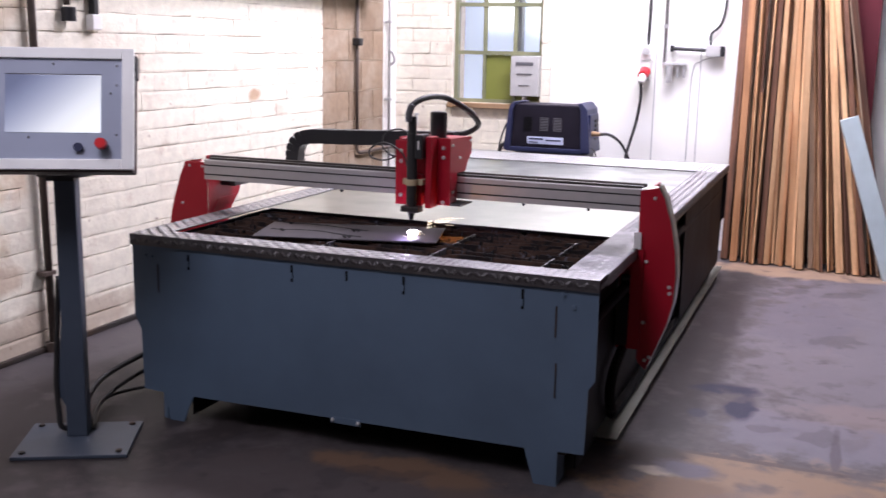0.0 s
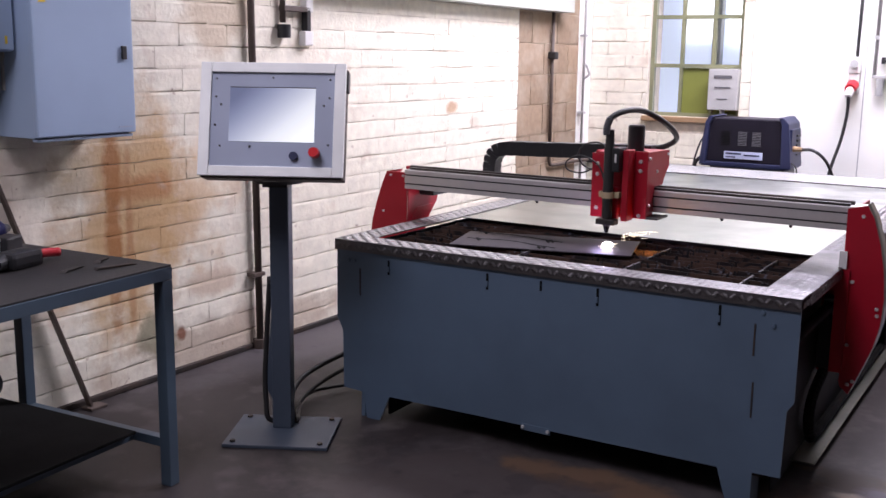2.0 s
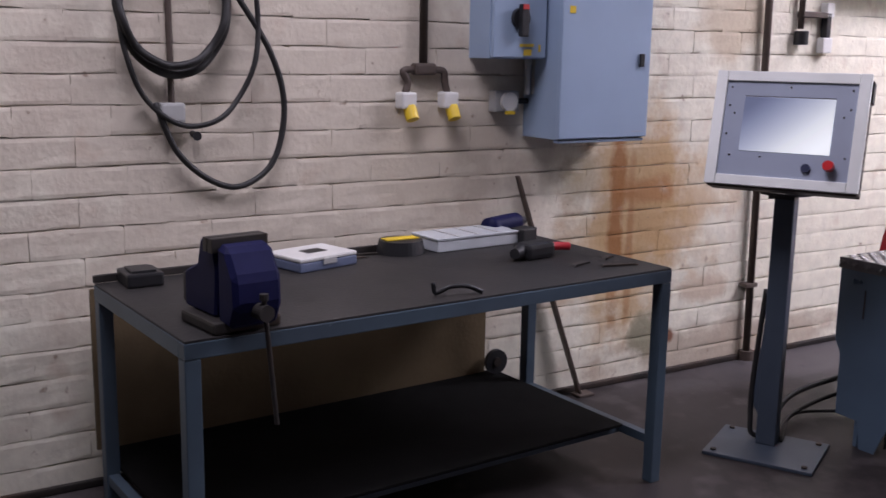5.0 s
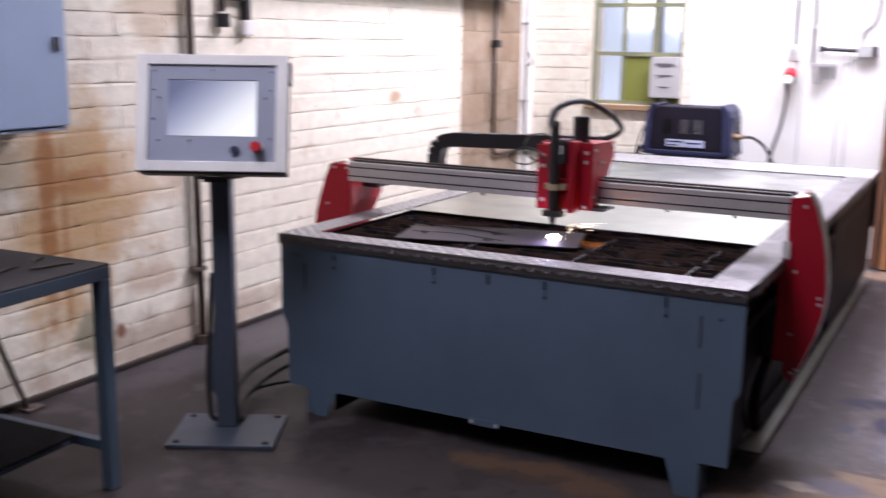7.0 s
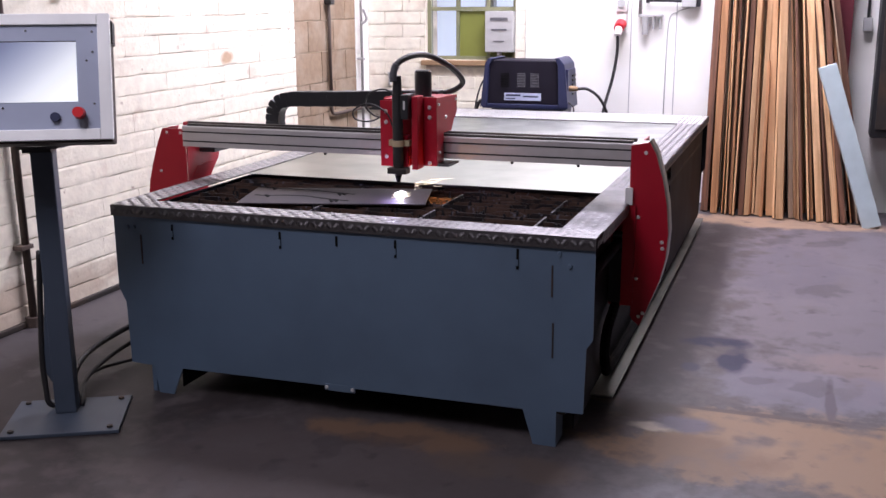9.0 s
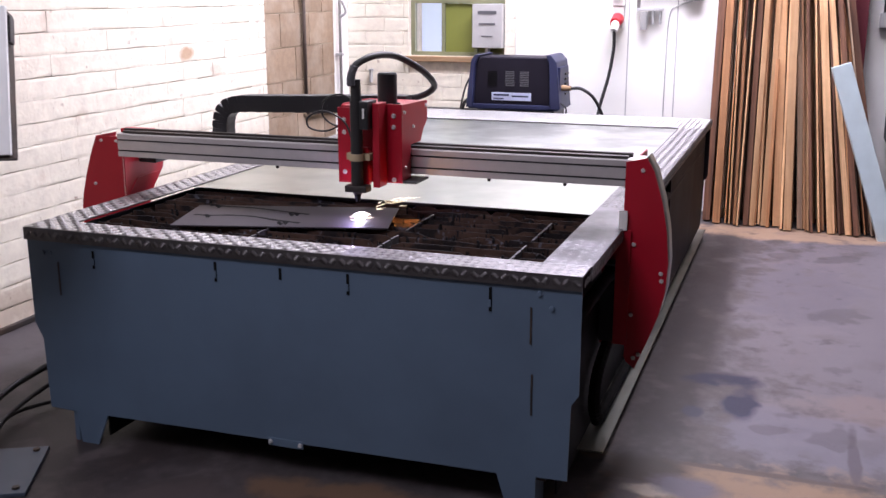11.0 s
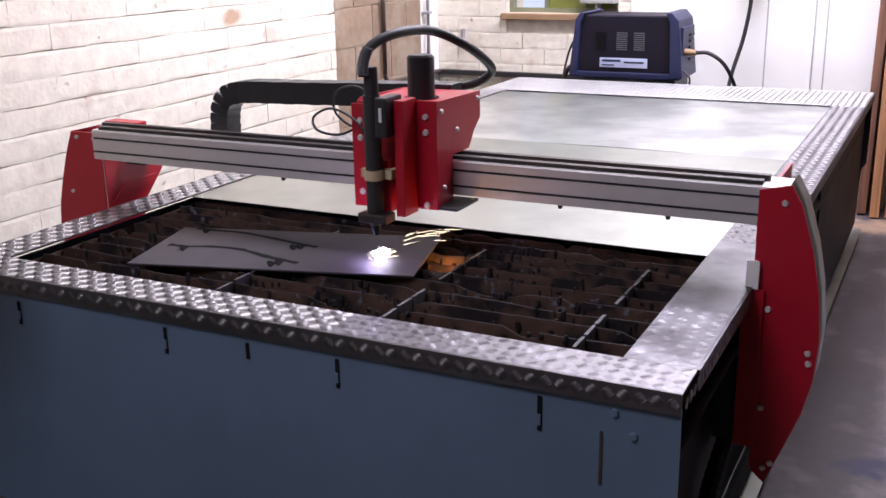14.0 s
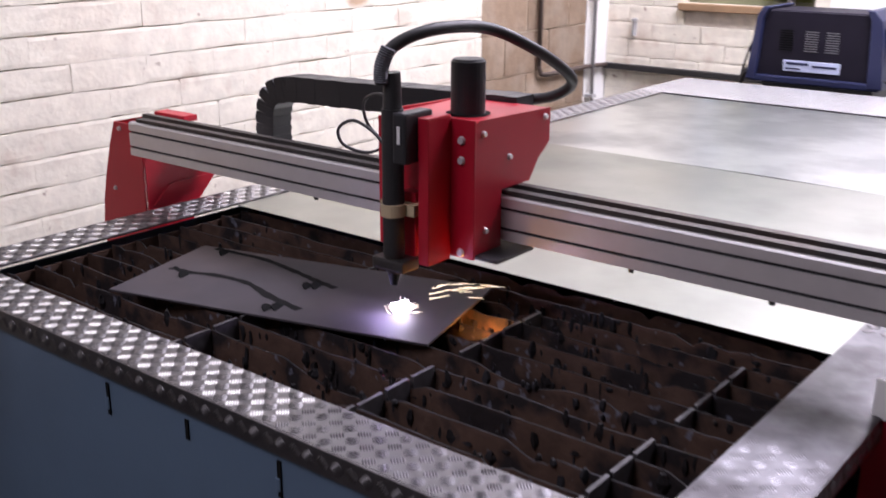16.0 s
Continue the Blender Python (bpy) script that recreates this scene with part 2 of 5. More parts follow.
# burnt brown and black; blue-grey flecks put small glints into the colour
M_RUSTY = speckled(matte(material("burnt_slat", (0.070, 0.042, 0.031), 0.85, metal=0.0, vary=0.4, scale=22, bump=1.0, bump_scale=35, second=(0.014, 0.012, 0.013), amount=0.95, patch_scale=11, spread=(0.49, 0.60))), (0.13, 0.135, 0.17), 30, 0.64, 0.72, 0.8)
M_CROSS = material("spattered_bar", (0.055, 0.052, 0.056), 0.6, metal=0.3, vary=0.4, scale=40, second=(0.03, 0.026, 0.026), amount=0.9, patch_scale=14)
M_BED = matte(material("dirty_bed", (0.02, 0.014, 0.011), 0.9, vary=0.3, scale=10))
M_WORK = matte(material("mill_scale_plate", (0.056, 0.050, 0.055), 0.66, metal=0.1, vary=0.12, scale=9, second=(0.095, 0.075, 0.068), amount=0.6))
# shaded copy of the table's metal; reddish patches imitate the red cover's reflection
M_SHADESTEEL = matte(material("shaded_grey_paint", (0.010, 0.010, 0.012), 0.6, vary=0.3, scale=12, second=(0.022, 0.008, 0.009), amount=0.6))
# colour of the wall in the bench's shade
M_WALLSHADE = matte(material("shaded_wall_stand_in", (0.135, 0.10, 0.058), 0.8, vary=0.2, scale=8, bump=0.4, second=(0.09, 0.065, 0.04), amount=0.8))
M_CUT = matte(material("cut_opening", (0.006, 0.006, 0.006), 0.95))
M_CABINET = material("grey_blue_enamel", (0.30, 0.39, 0.52), 0.42, vary=0.03, scale=5, second=(0.27, 0.35, 0.47), amount=0.6)
M_BEZEL = material("white_bezel", (0.92, 0.93, 0.90), 0.4, vary=0.03)
M_PANEL = material("panel_grey", (0.36, 0.40, 0.50), 0.35, vary=0.03)
M_SCREEN = material("screen_painted_reflection", (0.20, 0.23, 0.32), 0.12, vary=0.01)
# reflection across the screen painted as a diagonal emission gradient
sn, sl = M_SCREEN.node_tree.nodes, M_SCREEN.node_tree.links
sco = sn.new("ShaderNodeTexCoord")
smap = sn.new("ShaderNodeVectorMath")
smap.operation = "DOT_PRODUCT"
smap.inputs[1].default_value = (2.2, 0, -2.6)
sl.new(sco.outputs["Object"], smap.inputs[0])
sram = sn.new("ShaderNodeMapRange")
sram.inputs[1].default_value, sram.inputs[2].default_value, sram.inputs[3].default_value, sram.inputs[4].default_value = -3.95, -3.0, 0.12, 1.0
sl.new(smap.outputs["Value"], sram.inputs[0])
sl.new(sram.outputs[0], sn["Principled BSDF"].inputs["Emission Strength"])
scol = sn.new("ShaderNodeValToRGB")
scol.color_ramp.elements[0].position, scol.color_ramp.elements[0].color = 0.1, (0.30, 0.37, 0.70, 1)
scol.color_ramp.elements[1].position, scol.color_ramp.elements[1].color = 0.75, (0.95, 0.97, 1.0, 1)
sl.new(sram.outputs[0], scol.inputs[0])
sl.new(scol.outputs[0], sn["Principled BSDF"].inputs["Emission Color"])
M_WHITE = material("white_plastic", (0.72, 0.71, 0.68), 0.45, vary=0.05)
M_YELLOW = material("yellow_plastic", (0.75, 0.52, 0.03), 0.45, vary=0.08)
M_PIPE = material("brown_conduit", (0.085, 0.062, 0.05), 0.6, vary=0.2, scale=25)
M_GREYPIPE = material("grey_conduit", (0.42, 0.42, 0.41), 0.5, vary=0.1)
M_NAVY = material("navy_case", (0.012, 0.017, 0.06), 0.45, vary=0.06)
M_VENT = material("vent_grey", (0.10, 0.10, 0.11), 0.5)
M_VISE = matte(material("blue_cast_paint", (0.008, 0.009, 0.045), 0.55, vary=0.15, scale=20))
M_GREEN = material("green_frame_paint", (0.17, 0.18, 0.10), 0.55, vary=0.1, second=(0.28, 0.27, 0.15), amount=0.6)
M_OLIVE = material("green_board", (0.17, 0.19, 0.035), 0.6, vary=0.06)
M_MAROON = material("maroon_steel_paint", (0.13, 0.018, 0.028), 0.5, vary=0.1)
M_BEAM = material("pale_trunking", (0.50, 0.52, 0.46), 0.5, vary=0.06)
M_TAN = material("tan_tape", (0.42, 0.33, 0.20), 0.7)
M_SILL = material("brown_sill", (0.30, 0.19, 0.10), 0.7, vary=0.15)
M_ROOM = glow("room_backdrop_glow", (0.66, 0.73, 0.90), 0.9)
M_ROOMLIGHT = glow("room_backdrop_bright_glow", (0.95, 0.97, 1.0), 1.8)
M_ARC = glow("plasma_arc", (0.90, 0.88, 1.0), 40.0)
M_SPARK = glow("hot_spark", (1.0, 0.84, 0.6), 6.0)
M_FOAM = material("pale_blue_board", (0.50, 0.60, 0.62), 0.7, vary=0.1, second=(0.62, 0.66, 0.64), amount=0.7)


def wood(name, colour, dark):
    m = material(name, colour, 0.62, vary=0.1, scale=30, random_tint=0.35)
    nt = m.node_tree
    n, l = nt.nodes, nt.links
    b = n["Principled BSDF"]
    source = b.inputs["Base Color"].links[0].from_socket
    co = n.new("ShaderNodeTexCoord")
    mp = n.new("ShaderNodeMapping")
    mp.inputs["Scale"].default_value = (60, 60, 2.5)
    l.new(co.outputs["Object"], mp.inputs[0])
    nz = n.new("ShaderNodeTexNoise")
    nz.inputs["Scale"].default_value, nz.inputs["Detail"].default_value = 1.0, 4
    l.new(mp.outputs[0], nz.inputs["Vector"])
    mr = n.new("ShaderNodeMapRange")
    mr.inputs[1].default_value, mr.inputs[2].default_value, mr.inputs[4].default_value = 0.42, 0.68, 0.75
    l.new(nz.outputs[0], mr.inputs[0])
    mix = n.new("ShaderNodeMix")
    mix.data_type = "RGBA"
    l.new(mr.outputs[0], mix.inputs[0])
    l.new(source, mix.inputs[6])
    mix.inputs[7].default_value = (*dark, 1)
    l.new(mix.outputs[2], b.inputs["Base Color"])
    return m


M_WOODS = [wood("pine", (0.62, 0.38, 0.20), (0.38, 0.20, 0.085)), wood("oak", (0.43, 0.21, 0.095), (0.22, 0.10, 0.04)),
           wood("walnut", (0.15, 0.066, 0.036), (0.055, 0.027, 0.017)), wood("weathered", (0.42, 0.30, 0.20), (0.17, 0.10, 0.065))]

# ---- mesh helpers ----


def thing(name, m, label, category, group="", kind=""):
    ob = new(name)
    ob.empty_display_size = 0.1
    ob.matrix_basis = m if isinstance(m, Matrix) else Matrix.Translation(m)
    return tagged(ob, label, category, group, kind)


def base_of(ob):
    m = Matrix.Identity(4)
    while ob:
        m = ob.matrix_basis @ m
        ob = ob.parent
    return m


def part(name, bm, mat, parent=None, label="", local=False, smooth=False):
    """Links a bmesh as one mesh object. World coordinates unless local."""
    if parent and not local:
        bmesh.ops.transform(bm, matrix=base_of(parent).inverted(), verts=bm.verts)
    bmesh.ops.recalc_face_normals(bm, faces=bm.faces)
    me = bpy.data.meshes.new(name)
    bm.to_mesh(me)
    bm.free()
    for mm in (mat if isinstance(mat, (list, tuple)) else [mat]):
        me.materials.append(mm)
    if smooth:
        for p in me.polygons:
            p.use_smooth = True
    ob = new(name, me)
    ob.parent = parent
    if label:
        tagged(ob, label)
    return ob


def box(x0, y0, z0, x1, y1, z1, bevel=0.0, bm=None, m=None):
    out = bm or bmesh.new()
    t = Matrix.Translation(((x0 + x1) / 2, (y0 + y1) / 2, (z0 + z1) / 2)) @ Matrix.Diagonal((abs(x1 - x0), abs(y1 - y0), abs(z1 - z0), 1))
    vs = bmesh.ops.create_cube(out, size=1, matrix=(m @ t) if m else t)["verts"]
    if bevel:
        es = list({e for v in vs for e in v.link_edges})
        bmesh.ops.bevel(out, geom=es, offset=bevel, segments=2, affect="EDGES", profile=0.6)
    return out


def cyl(p, q, r, r2=None, seg=20, bm=None, caps=True):
    out = bm or bmesh.new()
    p, q = Vector(p), Vector(q)
    d = q - p
    m = Matrix.Translation((p + q) / 2) @ d.to_track_quat("Z", "Y").to_matrix().to_4x4()
    bmesh.ops.create_cone(out, cap_ends=caps, segments=seg, radius1=r, radius2=r if r2 is None else r2, depth=d.length, matrix=m)
    return out


def prism(outline, axis, a, b, bevel=0.0):
    """An outline of (u, v) pushed along an axis from a to b."""
    bm = bmesh.new()
    def at(u, v, w):
        return {"x": (w, u, v), "y": (u, w, v), "z": (u, v, w)}[axis]
    low = [bm.verts.new(at(u, v, a)) for u, v in outline]
    high = [bm.verts.new(at(u, v, b)) for u, v in outline]
    bm.faces.new(low)
    bm.faces.new(list(reversed(high)))
    k = len(outline)
    for i in range(k):
        bm.faces.new((low[i], high[i], high[(i + 1) % k], low[(i + 1) % k]))
    bmesh.ops.recalc_face_normals(bm, faces=bm.faces)
    bm.normal_update()
    if bevel:
        bmesh.ops.bevel(bm, geom=list(bm.edges), offset=bevel, segments=1, affect="EDGES")
    return bm


def smooth_line(points, n=8):
    pts = [Vector(p) for p in points]
    pts = [2 * pts[0] - pts[1]] + pts + [2 * pts[-1] - pts[-2]]
    out = []
    for i in range(1, len(pts) - 2):
        p0, p1, p2, p3 = pts[i - 1:i + 3]
        for k in range(n):
            t = k / n
            out.append(0.5 * (2 * p1 + (p2 - p0) * t + (2 * p0 - 5 * p1 + 4 * p2 - p3) * t * t + (3 * p1 - p0 - 3 * p2 + p3) * t ** 3))
    return out + [pts[-2]]


def tube(points, r, n=8, seg=10, ribs=0.0, bm=None):
    out = bm or bmesh.new()
    line = smooth_line(points, n)
    rings, side = [], None
    for i, p in enumerate(line):
        d = (line[min(i + 1, len(line) - 1)] - line[max(i - 1, 0)]).normalized()
        side = (d.orthogonal() if side is None else side - d * side.dot(d)).normalized()
        up = d.cross(side)
        rr = r * (1 + ribs * (i % 2))
        rings.append([out.verts.new(p + rr * (math.cos(a) * side + math.sin(a) * up)) for a in (2 * math.pi * k / seg for k in range(seg))])
    for a, b in zip(rings, rings[1:]):
        for k in range(seg):
            out.faces.new((a[k], a[(k + 1) % seg], b[(k + 1) % seg], b[k]))
    out.faces.new(rings[0])
    out.faces.new(list(reversed(rings[-1])))
    return out


def bolt(name, p, axis, r, parent, mat=None, h=0.006):
    a = Vector({"x": (1, 0, 0), "-x": (-1, 0, 0), "y": (0, 1, 0), "-y": (0, -1, 0), "z": (0, 0, 1)}[axis])
    bm = cyl(p, Vector(p) + a * h, r, r * 0.75, 12)
    return part(name, bm, mat or M_ZINC, parent)

# ---- setting ----
WX, YB = -1.0, 4.93
tagged(part("floor", box(-1.4, -9, -0.2, 7, 6.6, 0), M_FLOOR), "worn grey concrete workshop floor with stains, patches and painted shade", "floor", kind="structure")
wall_left = tagged(part("wall_left", box(-1.3, -9, 0, WX - 0.012, YB, 4.6), M_MORTAR), "white painted brick wall with rust stains", "wall", kind="structure")

# back wall with the window opening
WIN = (-0.47, 0.32, 1.10, 2.45)
bm = bmesh.new()
for a in ((-1.3, YB + 0.012, 0, WIN[0], YB + 0.3, 4.6), (WIN[1], YB + 0.012, 0, 0.41, YB + 0.3, 4.6), (WIN[0], YB + 0.012, 0, WIN[1], YB + 0.3, WIN[2]),
          (WIN[0], YB + 0.012, WIN[3], WIN[1], YB + 0.3, 4.6)):
    box(*a, bm=bm)
wall_back = tagged(part("wall_back", bm, M_MORTAR), "white painted brick wall around a window", "wall", kind="structure")
tagged(part("wall_back_right", box(0.41, YB - 0.012, 0, 6.8, YB + 0.3, 4.6), M_PLASTER), "smooth white painted wall", "wall", kind="structure")
# front and right walls are assumed and unseen; they limit fill light
tagged(part("wall_front", box(-1.4, -9.2, 0, 7, -9, 4.6), M_DULL), "assumed plain dark wall, out of view", "wall", kind="structure")
bm = bmesh.new()
box(6.5, -9, 0, 6.8, YB, 4.6, bm=bm)
tagged(part("wall_right", bm, M_DULL), "assumed plain dark wall, out of view", "wall", kind="structure")
# assumed ceiling, unseen, opened above the two added lamps
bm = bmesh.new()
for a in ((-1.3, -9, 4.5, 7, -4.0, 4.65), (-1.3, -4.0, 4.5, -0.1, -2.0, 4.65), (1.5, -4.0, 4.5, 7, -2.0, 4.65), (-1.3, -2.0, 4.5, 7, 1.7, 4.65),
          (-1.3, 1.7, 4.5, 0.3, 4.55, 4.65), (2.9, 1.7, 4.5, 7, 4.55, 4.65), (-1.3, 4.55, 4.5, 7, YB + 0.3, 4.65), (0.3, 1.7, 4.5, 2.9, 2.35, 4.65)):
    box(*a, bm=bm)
tagged(part("ceiling", bm, M_DULL), "assumed ceiling, out of view, with openings for two added lamps", "ceiling", kind="structure")

for x in (1.27, 1.62):
    tagged(part("trim_wall_joint", box(x - 0.004, YB - 0.0145, 0, x + 0.004, YB - 0.0125, 4.5), M_GREYPIPE), "thin grey joint between white wall boards", "joint", kind="structure")

# window
window = thing("window_1", (-0.075, YB, WIN[2]), "green painted metal window with small panes above a brown sill", "window", kind="structure")
x0, x1, z0, z1 = WIN
part("window_frame", box(x0, YB + 0.05, z0, x0 + 0.035, YB + 0.1, z1, bm=box(x1 - 0.035, YB + 0.05, z0, x1, YB + 0.1, z1,
     bm=box(x0 + 0.035, YB + 0.05, z1 - 0.035, x1 - 0.035, YB + 0.1, z1, bm=box(x0 + 0.035, YB + 0.05, z0, x1 - 0.035, YB + 0.1, z0 + 0.03)))), M_GREEN, window)
part("window_sill", box(x0 - 0.03, YB - 0.04, z0 - 0.045, x1 + 0.03, YB + 0.05, z0 - 0.002, 0.006), M_SILL, window)
xs = [x0 + 0.035, -0.20, 0.07, x1 - 0.035]
zs = [z0 + 0.03, 1.52, 1.92, z1 - 0.035]
for x in xs[1:3]:
    part("glazing_bar", box(x - 0.014, YB + 0.055, z0 + 0.03, x + 0.014, YB + 0.095, z1 - 0.035), M_GREEN, window)
for z in zs[1:3]:
    part("glazing_bar", box(xs[0], YB + 0.052, z - 0.016, xs[3], YB + 0.098, z + 0.016), M_GREEN, window)
glass = bpy.data.materials.new("window_glass")
glass.use_nodes = True
gb = glass.node_tree.nodes["Principled BSDF"]
gb.inputs["Transmission Weight"].default_value, gb.inputs["Roughness"].default_value, gb.inputs["IOR"].default_value = 1.0, 0.03, 1.1
for i in range(3):
    for k in range(3):
        if (i, k) in ((1, 0), (2, 0)):
            continue
        ob = part("pane", box(xs[i] + 0.001, YB + 0.07, zs[k], xs[i + 1], YB + 0.076, zs[k + 1]), glass, window)
        ob.visible_shadow = False
part("board", box(xs[1] + 0.016, YB + 0.07, zs[0], xs[3], YB + 0.085, zs[1] - 0.017), M_OLIVE, window, "olive green board in place of the glass")
# backdrop and added panels glow in place of the light beyond the window
tagged(part("backdrop_room", box(-2.2, 6.3, 0, 2.0, 6.35, 3.5), M_ROOM), "pale bluish glowing backdrop behind the window", "backdrop", kind="structure")
for i, (a, b, c, d) in enumerate(((-0.62, 1.75, -0.35, 2.3), (-0.2, 1.72, 0.05, 2.25))):
    tagged(part("backdrop_glazing", box(a, 6.24, b, c, 6.28, d), M_ROOMLIGHT), "bright glowing panel added behind the window", "backdrop", kind="structure")
tagged(part("backdrop_post", box(-0.30, 6.1, 0, -0.22, 6.2, 3), M_GREYPIPE), "grey post in the room beyond", "backdrop", kind="structure")

# trunking over the left wall, low conduit on the back wall, door column
tagged(part("trim_trunking", box(WX + 0.001, 1.05, 1.93, WX + 0.12, 4.30, 2.12, 0.006), M_BEAM), "pale metal cable trunking along the wall", "trunking", kind="structure")
tagged(part("baseboard_conduit", box(-0.99, YB - 0.05, 0.665, 0.25, YB - 0.005, 0.70, 0.005), M_RUBBER), "black conduit along the back wall", "conduit", kind="structure")
tagged(part("baseboard", box(WX, -5, 0, WX + 0.025, YB - 0.02, 0.03, 0.008), M_DARKSTEEL), "dark strip at the foot of the wall", "baseboard", kind="structure")
column = thing("steel_column", (2.86, 4.85, 0), "maroon painted steel column against the wall", "column", kind="structure")
part("flange", box(2.70, 4.72, 0, 2.89, 4.735, 4.5), M_MAROON, column)
part("web", box(2.788, 4.736, 0, 2.802, 4.90, 4.5), M_MAROON, column)
part("flange", box(2.70, 4.901, 0, 2.89, 4.916, 4.5), M_MAROON, column)

# ---- cutting table ----
W, L, H = 1.978, 4.02, 0.79
table = thing("cutting_table", (W / 2, L / 2, 0), "long blue-grey steel plasma cutting table with tread plate rim", "machine table")


def front_outline():
    """Front panel: stepped sides and two tapered feet."""
    return [(0.005, 0.752), (0.005, 0.44), (0.035, 0.38), (0.04, 0.12), (0.15, 0.115), (0.165, 0), (0.235, 0), (0.285, 0.118), (1.725, 0.132),
            (1.765, 0), (1.85, 0), (1.85, 0.138), (1.948, 0.14), (1.953, 0.385), (1.976, 0.42), (1.976, 0.752)]


def panel(outline, y0, y1):
    """A flat panel along y, cut from an outline that is not convex."""
    bm = prism(outline, "y", y0, y1)
    big = [f for f in bm.faces if len(f.verts) > 4]
    bmesh.ops.triangulate(bm, faces=big)
    return bm


part("front_panel", panel(front_outline(), 0.006, 0.012), M_BLUEGREY, table, "blue-grey painted front panel with tapered feet")
# rear and right side take the shaded paint, darker than the front
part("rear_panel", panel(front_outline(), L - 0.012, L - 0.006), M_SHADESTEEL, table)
for x in (0.10, 1.80):
    part("leg", box(x + 0.03, 0.014, 0, x + 0.05, 0.12, 0.3, 0.002), M_BLUEGREY, table)
    part("leg", box(x + 0.03, 1.9, 0, x + 0.08, 2.0, 0.3, 0.002), M_BLUEGREY, table)
    part("leg", box(x + 0.03, L - 0.12, 0, x + 0.05, L - 0.014, 0.3, 0.002), M_BLUEGREY, table)
part("side_panel", box(0.045, 0.014, 0.13, 0.051, L - 0.014, 0.75), M_BLUEGREY, table)
# added strip, no known part: keeps light out from under the table
part("light_stop_strip", box(0.25, 0.05, 0.02, 0.256, L - 0.05, 0.124), M_SHADESTEEL, table, "added dark strip stopping light under the table")
# lower edge brought near the floor to block light as well
part("side_panel", box(1.885, 0.125, 0.03, 1.891, L - 0.125, 0.75), M_SHADESTEEL, table, "side panel with shade in its dark colour")
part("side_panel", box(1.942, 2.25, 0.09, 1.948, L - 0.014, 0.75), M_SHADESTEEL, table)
part("bottom_tray", box(0.06, 0.014, 0.125, 1.88, L - 0.014, 0.135), M_BED, table)
part("bed_lining", box(0.12, 0.10, 0.42, 1.84, L - 0.45, 0.43), M_BED, table)
for a in ((0.120, 0.10, 0.43, 0.126, 0.95, 0.755), (1.834, 0.10, 0.43, 1.84, 0.95, 0.755), (0.127, 0.10, 0.43, 1.833, 0.106, 0.755), (0.127, 1.6, 0.43, 1.833, 1.606, 0.755)):
    part("bed_lining", box(*a), M_RUSTY, table)
# long low side tray and guide rail
part("side_tray", box(1.892, 0.42, 0.052, 1.982, L, 0.058, 0.001), M_GALVDULL, table, "dull metal side tray")
for y in (0.6, 1.8, 3.0, 3.9):
    part("tray_bracket", box(1.892, y, 0, 1.91, y + 0.04, 0.0515), M_SHADESTEEL, table)
# right rail coloured dark as shade; the left one stays bright
part("guide_rail", cyl((1.93, 0.10, 0.61), (1.93, L - 0.1, 0.61), 0.022, seg=24), M_SHADESTEEL, table, "round guide rail with shade in its dark colour", smooth=True)
part("guide_rail", cyl((0.0, 0.10, 0.61), (0.0, L - 0.1, 0.61), 0.022, seg=24), M_CHROME, table, smooth=True)
part("drag_chain", tube([(1.925, 3.6, 0.085), (1.925, 2.0, 0.085), (1.925, 0.75, 0.085), (1.925, 0.58, 0.12), (1.925, 0.53, 0.2), (1.925, 0.58, 0.28), (1.925, 0.72, 0.33), (1.925, 0.80, 0.36)], 0.02, 10, 8, ribs=0.1), M_CUT, table, "black drag chain")
# slots and bolts on the front; dark strips paint the shade in slots and folds
for x, za, zb in ((0.28, 0.66, 0.722), (0.76, 0.66, 0.726), (0.998, 0.687, 0.726), (1.235, 0.66, 0.728), (1.70, 0.656, 0.73)):
    part("slot", box(x - 0.0045, 0.003, za, x + 0.0045, 0.0055, zb), M_CUT, table, "near-black strip painting the shade inside a narrow slot")
    if x != 0.998:
        part("slot_tab", box(x - 0.008, 0.001, za + 0.012, x + 0.003, 0.0052, za + 0.036, 0.002), M_BLUEGREY, table)
for x, za, zb in ((1.826, 0.565, 0.68), (1.832, 0.34, 0.47), (0.13, 0.55, 0.67)):
    part("fold_line", box(x - 0.003, 0.0035, za, x + 0.003, 0.0058, zb), M_DARKSTEEL, table)
for p in ((1.851, 0.0055, 0.724), (1.889, 0.0055, 0.682), (0.10, 0.0055, 0.70), (0.07, 0.0055, 0.70)):
    bolt("bolt", p, "-y", 0.009, table, M_BLUEGREY)
part("drain_bracket", box(0.93, 0.0, 0.108, 1.06, 0.005, 0.135, 0.002), M_BLUEGREY, table)
for x in (0.94, 1.05):
    bolt("bolt", (x, 0.0, 0.122), "-y", 0.008, table)

# tread plate rim: four folded strips
RIM = {"front": (0, 0, W, 0.118), "left": (0, 0.1185, 0.130, 3.50), "right": (1.83, 0.1185, W, 3.50), "rear": (0, 3.5005, W, L)}
